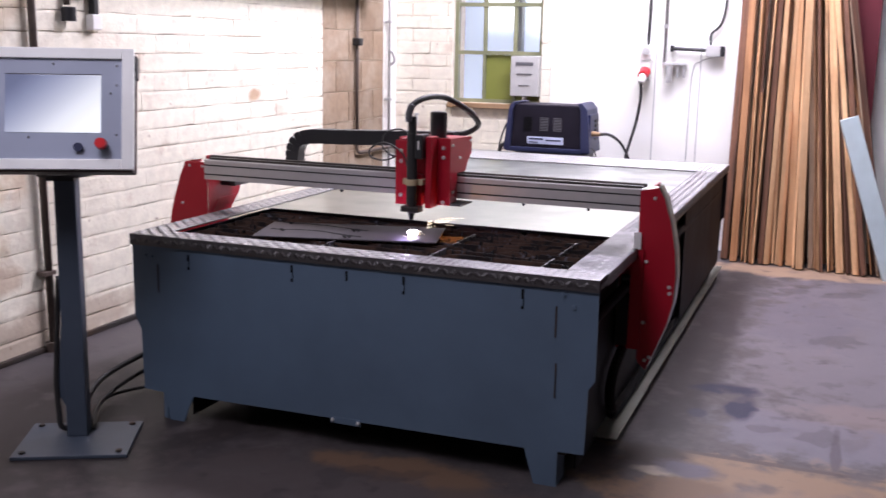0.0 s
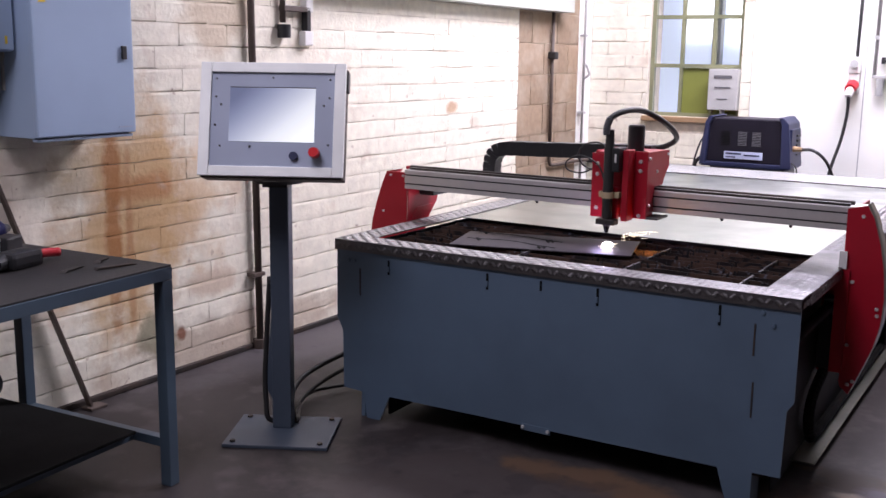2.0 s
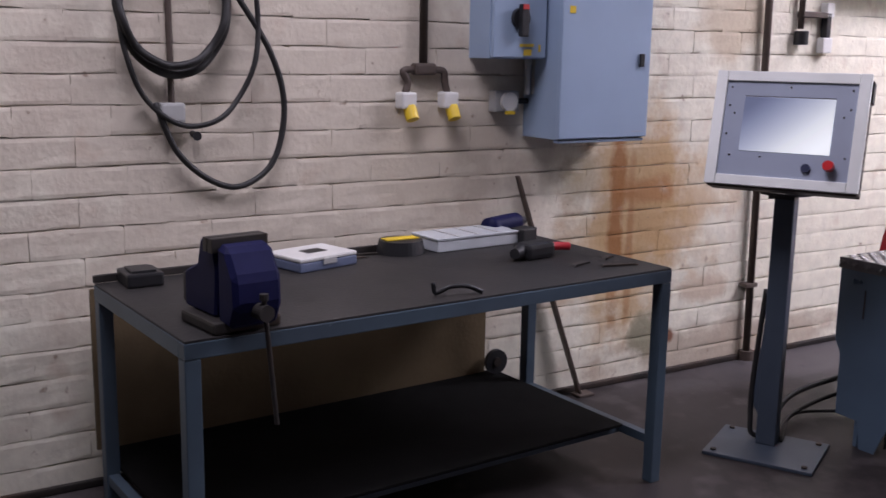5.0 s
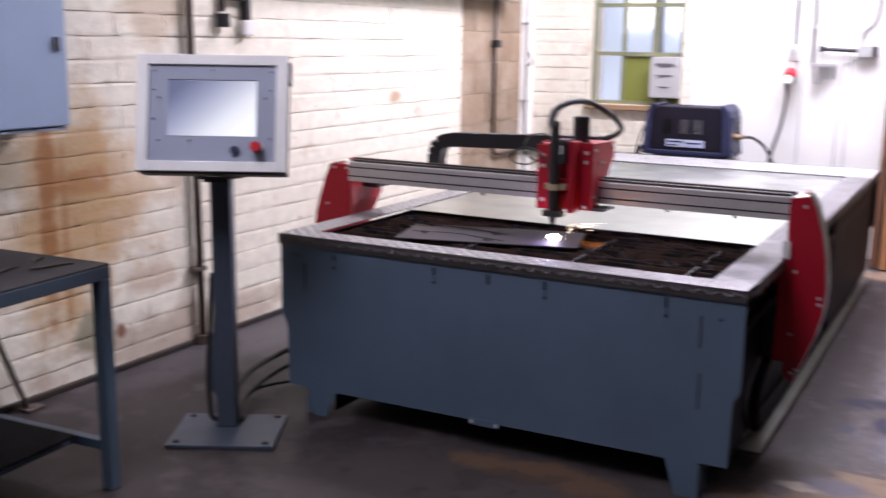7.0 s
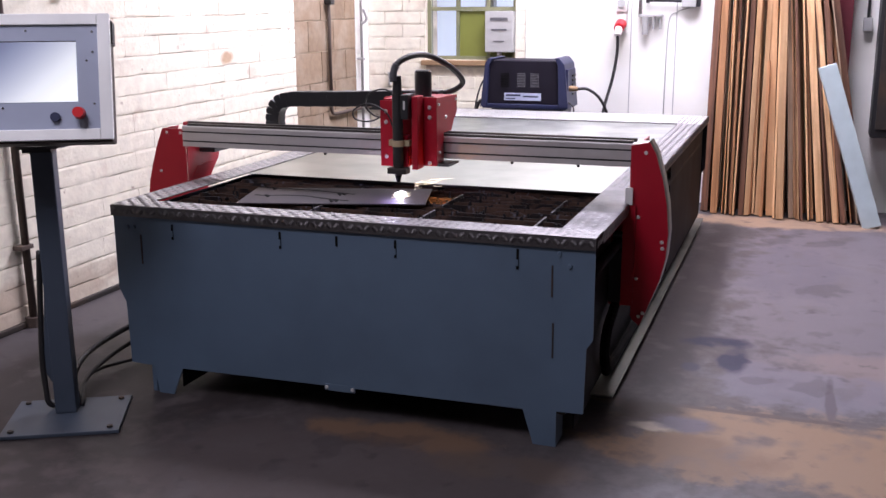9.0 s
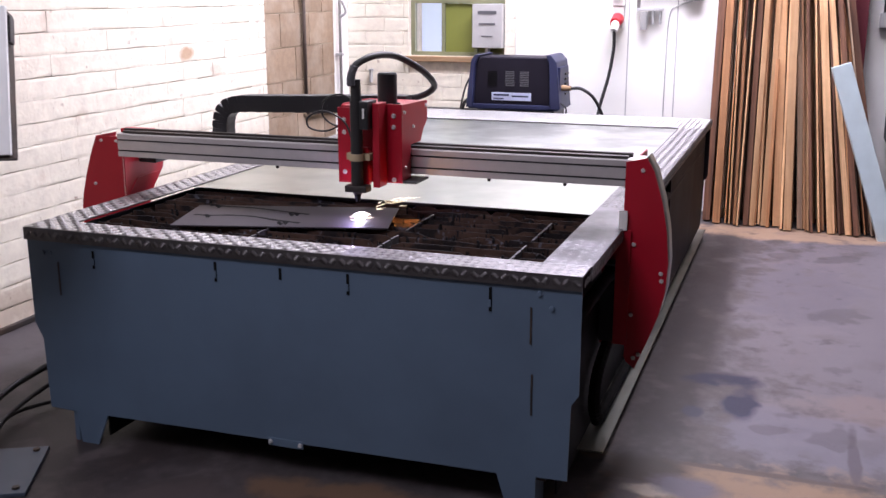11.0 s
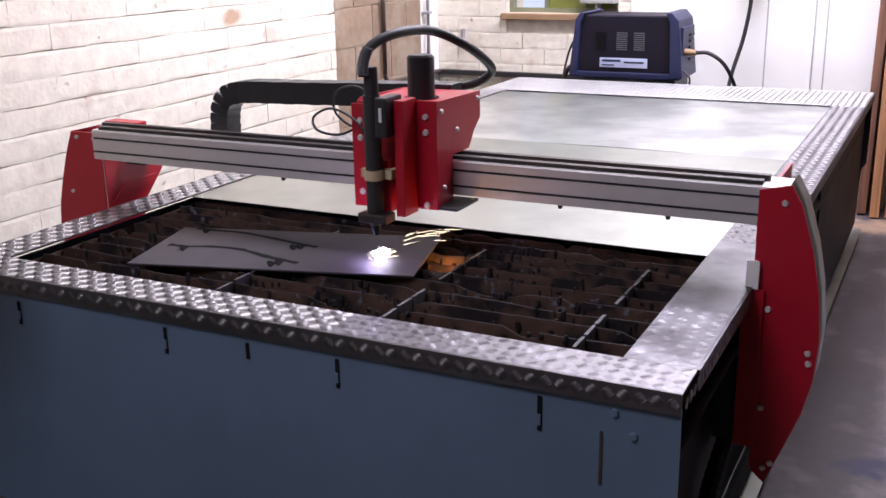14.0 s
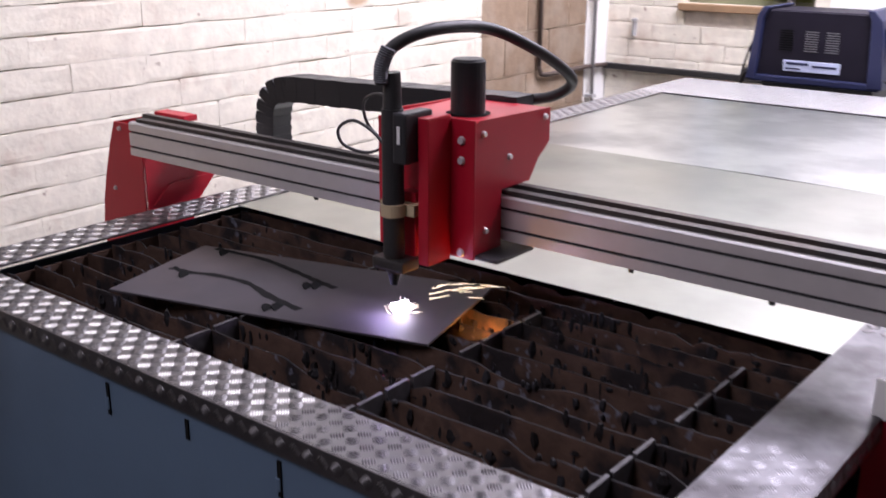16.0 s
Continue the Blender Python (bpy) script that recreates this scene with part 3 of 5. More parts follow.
for key, (xa, ya, xb, yb) in RIM.items():
    bm = box(xa, ya, H - 0.006, xb, yb, H, 0.0015)
    if key == "front":
        box(0, -0.004, H - 0.046, W, 0.001, H - 0.001, 0.001, bm=bm)
    if key == "rear":
        box(0, L - 0.001, H - 0.046, W, L + 0.004, H - 0.001, bm=bm)
    if key in ("left", "rear"):
        box(-0.004, ya, H - 0.046, 0.001, yb, H - 0.001, bm=bm)
    if key in ("right", "rear"):
        box(W - 0.001, ya, H - 0.046, W + 0.004, yb, H - 0.001, bm=bm)
    part("rim", bm, M_TREADWORN if key == "right" else M_TREAD, table, "folded aluminium tread plate rim")


def tread_bars(rects, folds, high, mat, cells=(0, 1)):
    """Raised five-bar pattern of the tread plate; cells: which of the two slants."""
    verts, faces = [], []

    def bar(o, u, v, n, length, wide, high):
        k = len(verts)
        for s, w, h in ((-1, 0, 0), (0, -1, 0), (1, 0, 0), (0, 1, 0), (-0.85, 0, 1), (0, -0.8, 1), (0.85, 0, 1), (0, 0.8, 1)):
            verts.append(o + u * (s * length / 2) + v * (w * wide / 2) + n * (h * high))
        for q in range(4):
            r = (q + 1) % 4
            faces.append((k + q, k + r, k + 4 + r, k + 4 + q))
        faces.append((k + 4, k + 5, k + 6, k + 7))

    for (o, u, v, n, su, sv) in [(Vector((a, b, H)), Vector((1, 0, 0)), Vector((0, 1, 0)), Vector((0, 0, 1)), c - a, d - b) for a, b, c, d in rects] + folds:
        step = 0.0305
        nu, nv = int(su / step), max(1, int(round(sv / step)))
        for i in range(nu):
            for k in range(nv):
                c = o + u * ((i + 0.5) * su / nu) + v * ((k + 0.5) * sv / nv)
                if (i + k) % 2 not in cells:
                    continue
                a = radians(45 if (i + k) % 2 else -45)
                du, dv = u * math.cos(a) + v * math.sin(a), -u * math.sin(a) + v * math.cos(a)
                for q in range(-2, 3):
                    bar(c + dv * (q * 0.0045), du, dv, n, 0.027 - 0.002 * abs(q), 0.0058, high)
    me = bpy.data.meshes.new("tread_pattern")
    me.from_pydata([tuple(p - Vector((W / 2, L / 2, 0))) for p in verts], [], faces)
    me.materials.append(mat)
    for p in me.polygons:
        p.use_smooth = True
    ob = new("tread_pattern", me)
    ob.parent = table
    return tagged(ob, "raised bar pattern on the aluminium rim", kind="stuff")


up, ex, ey = Vector((0, 0, 1)), Vector((1, 0, 0)), Vector((0, 1, 0))
# glints painted by slant: one slant in pale metal, the other in dark
tread_bars([(0, 0, 1.22, 0.118), RIM["left"]], [], 0.0006, M_BARGLINT, (0,))
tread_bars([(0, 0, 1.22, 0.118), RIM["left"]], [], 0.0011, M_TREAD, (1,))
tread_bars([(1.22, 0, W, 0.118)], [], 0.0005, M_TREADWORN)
tread_bars([RIM["rear"]], [], 0.0005, M_BARGLINT)
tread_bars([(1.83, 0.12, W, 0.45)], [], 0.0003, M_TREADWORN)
tread_bars([(1.83, 1.0, W, 3.5)], [(Vector((0, -0.004, H - 0.046)), ex, up, -ey, W, 0.044), (Vector((W + 0.004, 0, H - 0.046)), ey, up, ex, L, 0.044)], 0.0016, M_TREAD)


def slat(y, seed, top, eaten=None):
    """A support slat, a little buckled, with a burnt and crusted upper edge."""
    rng = random.Random(seed)
    x, pts = 0.127, []
    while x < 1.815:
        burnt = noise.noise((x * 4.5, seed * 3.1, 0))
        h = top - max(0, burnt) * 0.010 - rng.uniform(0, 0.002)
        if eaten and eaten[0] < x < eaten[1]:
            h -= eaten[2] * math.sin((x - eaten[0]) / (eaten[1] - eaten[0]) * math.pi)
        if rng.random() < 0.07:
            h -= rng.uniform(0.004, 0.018)
        pts.append((x, h))
        x += rng.uniform(0.010, 0.045)
    pts.append((1.833, top))
    bm = bmesh.new()
    for half in (-0.0025, 0.0025):
        for x, z in pts:
            bend = 0.005 * noise.noise((x * 3.0, seed, 5)) * math.sin((x - 0.127) / 1.706 * math.pi)
            crust = 0.0012 * abs(noise.noise((x * 40, seed, 2)))
            bm.verts.new((x, y + half + bend * 0.6, 0.5))
            bm.verts.new((x, y + half + bend + math.copysign(crust, half), z - 0.007))
            bm.verts.new((x, y + half * 0.8 + bend, z))
    bm.verts.ensure_lookup_table()
    n, vs = len(pts), bm.verts
    for i in range(n - 1):
        a, b = 3 * i, 3 * i + 3
        c, d = a + 3 * n, b + 3 * n
        for k in (0, 1):
            bm.faces.new((vs[a + k], vs[b + k], vs[b + k + 1], vs[a + k + 1])).material_index = 0
            bm.faces.new((vs[c + k], vs[c + k + 1], vs[d + k + 1], vs[d + k])).material_index = 0
        bm.faces.new((vs[a + 2], vs[b + 2], vs[d + 2], vs[c + 2])).material_index = 1
    return bm


def slag_lumps(rng, count):
    """Drops of slag frozen along the slats' upper edges, hanging down their faces."""
    verts, faces = [], []
    for i in range(count):
        y = 0.165 + 0.072 * rng.randrange(10) + rng.choice((-1, 1)) * rng.uniform(0.001, 0.006)
        x = min(max(rng.choice((rng.uniform(0.2, 1.8), rng.gauss(1.25, 0.25))), 0.15), 1.81)
        z = 0.765 - abs(rng.gauss(0, 0.03))
        w, h = rng.uniform(0.003, 0.011), rng.uniform(0.004, 0.026)
        k = len(verts)
        for zz, r in ((-h, 0.35), (-h * 0.3, 1.0), (h * 0.45, 0.6)):
            for q in range(5):
                a = q * math.tau / 5 + rng.uniform(-0.4, 0.4)
                rr = w * r * rng.uniform(0.6, 1.3)
                verts.append((x + rr * math.cos(a) - W / 2, y + rr * 0.7 * math.sin(a) - L / 2, z + zz + rng.uniform(-0.1, 0.1) * h))
        for ring in (0, 5):
            for q in range(5):
                faces.append((k + ring + q, k + ring + (q + 1) % 5, k + ring + 5 + (q + 1) % 5, k + ring + 5 + q))
        faces.extend((tuple(k + 4 - q for q in range(5)), tuple(k + 10 + q for q in range(5))))
    me = bpy.data.meshes.new("slag")
    me.from_pydata(verts, [], faces)
    me.materials.append(M_SLAG)
    ob = new("slag", me)
    ob.parent = table
    return tagged(ob, "dark slag drops frozen on the slats", kind="stuff")


EATEN = {0: (0.80, 1.22, 0.085), 1: (1.0, 1.3, 0.03), 4: (1.3, 1.5, 0.02), 6: (0.3, 0.5, 0.03)}
for i in range(11):
    part("support_slat", slat(0.165 + 0.072 * i, 40 + i, 0.767, EATEN.get(i)), [M_RUSTY, M_SLAG], table, "burnt rusty support slat")
slag_lumps(random.Random(12), 700)
for x in (0.785, 1.255, 1.71):
    bm = box(x - 0.004, 0.108, 0.48, x + 0.004, 1.59, 0.70)
    for i in range(10):
        y = 0.165 + 0.072 * i
        h = 0.772 + 0.003 * noise.noise((x * 9, i * 1.7, 0))
        a, b = (0.108 if i == 0 else y - 0.066), y - 0.004
        if (i * 7 + int(x * 10)) % 5:
            box(x - 0.004, a, 0.7005, x + 0.004, b, h, bm=bm)
    part("cross_support", bm, M_CROSS, table, "grey notched cross bar of the slat bed")

# steel sheets and work piece lying on the bed
for k, (ya, yb, z) in enumerate(((0.868, 2.165, H - 0.005), (2.172, 3.497, H - 0.007))):
    bm = bmesh.new()
    bmesh.ops.create_grid(bm, x_segments=14, y_segments=10, size=0.5)
    for v in bm.verts:
        x, y = v.co.x + 0.5, v.co.y + 0.5
        lift = 0.003 * math.exp(-((x - 0.62) / 0.18) ** 2) * (max(0, 1 - y * 5) if k else 0) + 0.0008 * noise.noise((x * 5, y * 5, k))
        v.co = Vector((0.132 + x * 1.696, ya + y * (yb - ya), z + lift))
    bmesh.ops.solidify(bm, geom=bm.faces[:], thickness=0.002)
    sheet = thing("steel_sheet", (1.0, (ya + yb) / 2, z), "bright galvanised steel sheet lying on the cutting table", "metal sheet", group="sheets on the table")
    part("sheet", bm, M_GALV if k else M_GALVDULL, sheet)
    part("sheet_support", box(0.2, ya + 0.08, z - 0.03, 1.8, yb - 0.02, z - 0.006), M_DARKSTEEL, sheet)

work = thing("work_piece", pose(0.77, 0.505, 0.7735, 0, 0.0, 15.2), "dark steel plate with cut lines on the support slats", "steel plate")
part("plate", box(-0.39, -0.178, 0, 0.39, 0.178, 0.005, 0.001), M_WORK, work, local=True)
# cuts are strips on top, their inner shade painted near-black
for pts, w in ((((-0.355, 0.0), (-0.298, -0.012), (-0.226, -0.004), (-0.131, -0.02), (-0.034, -0.075), (0.065, -0.118)), 0.0125),
               (((-0.345, 0.168), (-0.277, 0.155), (-0.186, 0.140), (-0.072, 0.093), (0.008, 0.055), (0.07, 0.03)), 0.0115)):
    line = smooth_line([(x, y, 0) for x, y in pts], 6)
    bm = bmesh.new()
    left, right = [], []
    for i, p in enumerate(line):
        d = (line[min(i + 1, len(line) - 1)] - line[max(i - 1, 0)]).normalized()
        s = Vector((-d.y, d.x, 0)) * w * (0.75 + 0.5 * noise.noise((i * 0.7, w * 100, 0)))
        left.append(bm.verts.new(p + s + Vector((0, 0, 0.0056))))
        right.append(bm.verts.new(p - s + Vector((0, 0, 0.0056))))
    for i in range(len(line) - 1):
        bm.faces.new((left[i], left[i + 1], right[i + 1], right[i]))
    part("cut_slot", bm, M_CUT, work, "near-black strip painting the shade inside a cut", local=True)
for x, y in ((0.003, -0.14), (0.02, -0.128), (0.012, 0.012), (0.03, 0.02), (-0.29, -0.035), (-0.30, 0.138)):
    part("pierce_mark", cyl((x, y, 0.0045), (x + 0.001, y, 0.0062), 0.017, seg=9), M_CUT, work, local=True)

# ---- gantry ----
gantry = thing("gantry", (0.95, 0.74, 0.6), "aluminium gantry beam with red end covers over the table", "machine gantry")
prof = [(0.70, 0.93), (0.70, 0.951), (0.708, 0.951), (0.708, 0.958), (0.70, 0.958), (0.70, 0.994), (0.708, 0.994), (0.708, 1.001), (0.70, 1.001), (0.70, 1.02),
        (0.703, 1.024), (0.777, 1.024), (0.78, 1.02), (0.78, 0.93)]
bm = prism(prof, "x", -0.10, 1.995)
bmesh.ops.triangulate(bm, faces=[f for f in bm.faces if len(f.verts) > 4])
part("beam", bm, M_ALU, gantry, "brushed aluminium profile with dark grooves")
for z in (0.9545, 0.9975):
    part("groove", box(-0.099, 0.7045, z - 0.0033, 1.994, 0.7079, z + 0.0033), M_BLACK, gantry)
part("rack", box(-0.08, 0.712, 1.0245, 1.98, 0.735, 1.034, bm=box(-0.10, 0.748, 1.0245, 1.99, 0.768, 1.040)), M_DARKSTEEL, gantry, "dark toothed rack")
for x in (0.62, 1.48, 1.76):
    bolt("bolt", (x, 0.72, 0.929), "z", 0.007, gantry, M_BLACK, -0.012)
# right end cover, red face with a bulged outer edge and a bare metal wrap
RC = [(1.979, 1.019), (2.05, 1.036), (2.077, 0.988), (2.108, 0.886), (2.128, 0.784), (2.138, 0.672), (2.132, 0.569), (2.112, 0.478), (2.079, 0.386), (2.038, 0.278), (2.007, 0.304),
      (1.999, 0.324), (2.007, 0.58), (1.999, 0.763), (1.979, 0.825)]
bm = prism(RC, "y", 0.681, 0.687)
bmesh.ops.triangulate(bm, faces=[f for f in bm.faces if len(f.verts) > 4])
part("end_cover", bm, M_RED, gantry, "glossy red end cover")
wrap = [p for p in RC[1:10]]
bm = bmesh.new()
rows_ = [[bm.verts.new((x + dx, y, z)) for x, z in wrap] for dx, y in ((0, 0.6875), (0, 0.80), (-0.004, 0.80), (-0.004, 0.6875))]
for r0, r1 in zip(rows_, rows_[1:] + rows_[:1]):
    for i in range(len(wrap) - 1):
        bm.faces.new((r0[i], r0[i + 1], r1[i + 1], r1[i]))
part("cover_wrap", bm, M_GALVDULL, gantry, "bare metal side of the end cover", smooth=True)
part("cover_top", box(1.982, 0.6875, 1.0185, 2.045, 0.80, 1.026), M_WHITE, gantry)
part("inner_plate", box(1.996, 0.6875, 0.40, 2.002, 1.02, 1.017), M_RED, gantry)
part("guard_strip", box(1.959, 0.668, 0.375, 2.008, 0.673, 0.784, bm=box(1.959, 0.673, 0.375, 1.963, 0.72, 0.784)), M_RED, gantry)
part("tab", box(1.965, 0.661, 0.784, 1.995, 0.6675, 0.854, 0.002), M_WHITE, gantry, "white tab on the red cover")
for z in (0.60, 0.645):
    part("roller", cyl((1.915, 0.72, z), (1.994, 0.72, z), 0.02, seg=20), M_CHROME, gantry, "bright steel roller")
part("drive_motor", box(1.90, 0.71, 0.36, 1.955, 0.83, 0.58, 0.006), M_BLACK, gantry)
for x, z in ((2.038, 0.993), (2.018, 0.733), (2.115, 0.636), (2.118, 0.61), (2.018, 0.478), (2.033, 0.319), (2.050, 0.334)):
    bolt("bolt", (x, 0.6805, z), "-y", 0.008, gantry)
part("leg_plate", box(1.897, 0.752, 0.34, 1.9955, 0.758, 0.735), M_RED, gantry)
# left end cover
LC = [(-0.119, 1.003), (-0.24, 1.003), (-0.272, 0.93), (-0.306, 0.83), (-0.328, 0.75), (-0.338, 0.68), (-0.335, 0.58), (-0.31, 0.47), (-0.25, 0.34), (-0.20, 0.31), (-0.119, 0.33)]
bm = prism(LC, "y", 0.747, 0.753)
bmesh.ops.triangulate(bm, faces=[f for f in bm.faces if len(f.verts) > 4])
part("end_cover", bm, M_RED, gantry, "glossy red end cover")
wrap = LC[1:10]
bm = bmesh.new()
rows_ = [[bm.verts.new((x + dx, y, z)) for x, z in wrap] for dx, y in ((0, 0.7535), (0, 0.88), (0.004, 0.88), (0.004, 0.7535))]
for r0, r1 in zip(rows_, rows_[1:] + rows_[:1]):
    for i in range(len(wrap) - 1):
        bm.faces.new((r0[i], r0[i + 1], r1[i + 1], r1[i]))
part("cover_wrap", bm, M_RED, gantry, smooth=True)
side = [(0.7535, 1.0), (0.90, 1.0), (1.03, 0.915), (1.033, 0.87), (1.022, 0.838), (1.0, 0.815), (0.965, 0.78), (0.935, 0.75), (0.918, 0.72), (0.90, 0.62), (0.88, 0.45), (0.7535, 0.34)]
bm = prism(side, "x", -0.1185, -0.113)
bmesh.ops.triangulate(bm, faces=[f for f in bm.faces if len(f.verts) > 4])
part("inner_plate", bm, M_RED, gantry)
part("crease", prism([(0.77, 0.765), (0.83, 0.82), (0.985, 0.825), (0.965, 0.80)], "x", -0.1128, -0.108), M_RED, gantry)
part("corner_plate", box(-0.20, 0.86, 1.004, -0.06, 0.91, 1.022, 0.003), M_RED, gantry)
part("beam_clamp", box(-0.105, 0.84, 0.885, -0.02, 0.98, 0.925, 0.004), M_BLACK, gantry)
for x, z in ((-0.215, 0.985), (-0.141, 0.985), (-0.26, 0.80)):
    bolt("bolt", (x, 0.7465, z), "-y", 0.007, gantry)
for y, z in ((0.79, 0.715), (0.88, 0.735)):
    bolt("bolt", (-0.113, y, z), "x", 0.007, gantry)

# carriage with torch
carriage = part("carriage", prism([(0.60, 0.905), (0.60, 1.17), (0.615, 1.178), (0.87, 1.172), (0.87, 1.10), (0.83, 1.07), (0.80, 1.03), (0.795, 1.026), (0.695, 1.026), (0.695, 0.905)],
                                  "x", 1.192, 1.197), M_RED, gantry, "red carriage housing")
part("side_plate", prism([(0.60, 0.905), (0.60, 1.17), (0.615, 1.178), (0.87, 1.172), (0.87, 1.10), (0.83, 1.07), (0.80, 1.03), (0.795, 1.026), (0.695, 1.026), (0.695, 0.905)],
                         "x", 0.965, 0.97), M_RED, carriage)
part("top_plate", box(0.9705, 0.60, 1.166, 1.1915, 0.868, 1.171), M_RED, carriage)
part("back_plate", box(0.9705, 0.865, 1.09, 1.1915, 0.8695, 1.166), M_RED, carriage)
part("front_plate", box(0.952, 0.593, 0.89, 1.012, 0.5995, 1.165, 0.002), M_RED, carriage)
part("front_plate", box(1.128, 0.593, 0.898, 1.203, 0.5995, 1.182, 0.002), M_RED, carriage)
part("fin", box(1.120, 0.520, 0.892, 1.146, 0.5925, 1.19, 0.003), M_RED, carriage)
part("slide_plate", box(1.013, 0.575, 0.90, 1.097, 0.5925, 1.15, 0.002), M_RED, carriage)
part("slide_block", box(1.05, 0.545, 0.895, 1.092, 0.5745, 1.03, 0.003), M_RED, carriage)
part("bracket", box(1.10, 0.61, 0.895, 1.25, 0.74, 0.903, 0.002), M_BLACK, carriage)
for x, z in ((0.978, 1.12), (0.978, 1.075), (0.978, 0.93), (1.172, 1.14), (1.172, 1.10), (1.172, 0.91), (1.07, 1.0)):
    bolt("bolt", (x, 0.5925 if x != 1.07 else 0.5445, z), "-y", 0.009, carriage)
for y, z in ((0.63, 1.15), (0.72, 1.09), (0.85, 1.155), (0.64, 0.95)):
    bolt("bolt", (1.197, y, z), "x", 0.007, carriage)
part("lift_motor", cyl((1.105, 0.70, 1.172), (1.105, 0.70, 1.279), 0.036, seg=28, bm=cyl((1.105, 0.70, 1.279), (1.105, 0.70, 1.284), 0.034, 0.031, 28)), M_BLACK, carriage, "black cylindrical motor")
part("motor_hole", cyl((1.105, 0.70, 1.1715), (1.105, 0.70, 1.1728), 0.047, seg=28), M_CUT, carriage)
part("sensor_box", box(1.085, 0.485, 1.10, 1.118, 0.57, 1.20, 0.005), M_BLACK, carriage)
part("sensor_label", box(1.098, 0.4835, 1.14, 1.106, 0.4848, 1.175), M_WHITE, carriage)
torch = part("torch", cyl((1.045, 0.49, 0.905), (1.045, 0.49, 1.20), 0.022, seg=24, bm=cyl((1.045, 0.49, 1.20), (1.045, 0.49, 1.27), 0.019, 0.017, 24)), M_RUBBER, gantry, "black plasma torch", smooth=False)
part("tape", cyl((1.045, 0.49, 0.985), (1.045, 0.49, 1.01), 0.026, seg=24, bm=box(1.0, 0.50, 0.985, 1.09, 0.545, 1.008)), M_TAN, torch, "tan tape band")
part("shield", cyl((1.045, 0.49, 0.865), (1.045, 0.49, 0.905), 0.016, 0.021, 20), M_DARKSTEEL, torch)
part("nozzle", cyl((1.045, 0.49, 0.838), (1.045, 0.49, 0.865), 0.008, 0.014, 20), M_CUT, torch)
part("clamp", box(1.003, 0.468, 0.872, 1.087, 0.52, 0.897, 0.005), M_DARKSTEEL, torch)
hose = [(1.045, 0.49, 1.265), (1.046, 0.49, 1.29), (1.052, 0.52, 1.335), (1.085, 0.60, 1.362), (1.105, 0.75, 1.355), (1.16, 0.84, 1.31), (1.185, 0.93, 1.255),
        (1.175, 0.97, 1.22), (1.12, 0.97, 1.188), (1.04, 0.92, 1.178), (0.95, 0.88, 1.17)]
part("torch_hose", tube(hose, 0.0125, 10, 12), M_RUBBER, gantry, "thick black torch hose in an arch", smooth=True)
part("hose_spring", tube([(1.045, 0.49, 1.268), (1.047, 0.49, 1.30), (1.056, 0.5, 1.334)], 0.0138, 16, 12, ribs=0.14), M_VENT, gantry)
part("thin_cable", tube([(1.02, 0.55, 1.06), (0.985, 0.56, 1.13), (0.90, 0.57, 1.165), (0.82, 0.60, 1.135), (0.815, 0.62, 1.095), (0.88, 0.63, 1.085), (0.96, 0.62, 1.12)], 0.0035, 8, 8), M_RUBBER, gantry, smooth=True)
part("thin_cable", tube([(1.05, 0.55, 1.19), (0.97, 0.58, 1.225), (0.88, 0.62, 1.20), (0.85, 0.66, 1.14), (0.89, 0.68, 1.10), (0.97, 0.66, 1.11)], 0.0035, 8, 8), M_RUBBER, gantry, smooth=True)
carriage.location += Vector((-0.010, 0.0, 0.014))
torch.location += Vector((0.008, 0.022, 0.016))
# cable chain behind the beam
chain = thing("cable_chain", (0.5, 0.9, 1.0), "black segmented plastic cable chain behind the gantry beam", "cable chain")
line = smooth_line([(1.1, 0.9, 1.165), (0.9, 0.9, 1.160), (0.7, 0.9, 1.153), (0.5, 0.9, 1.147), (0.37, 0.9, 1.143), (0.305, 0.9, 1.122), (0.282, 0.9, 1.07), (0.28, 0.9, 1.01), (0.28, 0.9, 0.96)], 2)
for i in range(1, len(line)):
    d = line[i] - line[i - 1]
    mid = (line[i] + line[i - 1]) / 2
    q = d.to_track_quat("X", "Z").to_matrix().to_4x4()
    bm = box(-d.length * 0.52, -0.034, -0.033, d.length * 0.52, 0.034, 0.033, 0.002)
    box(-d.length * 0.2, -0.0347, -0.0337, d.length * 0.2, 0.0347, 0.0337, bm=bm)
    bmesh.ops.transform(bm, matrix=Matrix.Translation(mid) @ q, verts=bm.verts)
    part("chain_link", bm, M_BLACK, chain)
part("chain_shelf", box(0.36, 0.79, 0.925, 1.9, 0.94, 0.931), M_DARKSTEEL, chain)

gantry.location.y -= 0.013
chain.location.y -= 0.013
# plasma arc and sparks
AP = Vector((1.05, 0.522, 0.784))
arc = thing("plasma_arc", AP, "bright violet-white plasma arc with flying sparks", "plasma arc")
bm = bmesh.new()
bmesh.ops.create_icosphere(bm, subdivisions=3, radius=0.0155, matrix=Matrix.Translation((0, 0, 0.007)))
for v in bm.verts:
    v.co *= 1 + 0.45 * noise.noise(v.co * 160)
rng = random.Random(5)
for i in range(34):
    a, up = rng.uniform(0, math.tau), rng.uniform(-0.1, 1.0)
    d = Vector((math.cos(a), math.sin(a), up)).normalized()
    cyl(d * 0.010 + Vector((0, 0, 0.006)), d * rng.uniform(0.019, 0.030) + Vector((0, 0, 0.006)), 0.0022, 0.0002, 5, bm=bm)
part("arc_core", bm, M_ARC, arc, local=True)
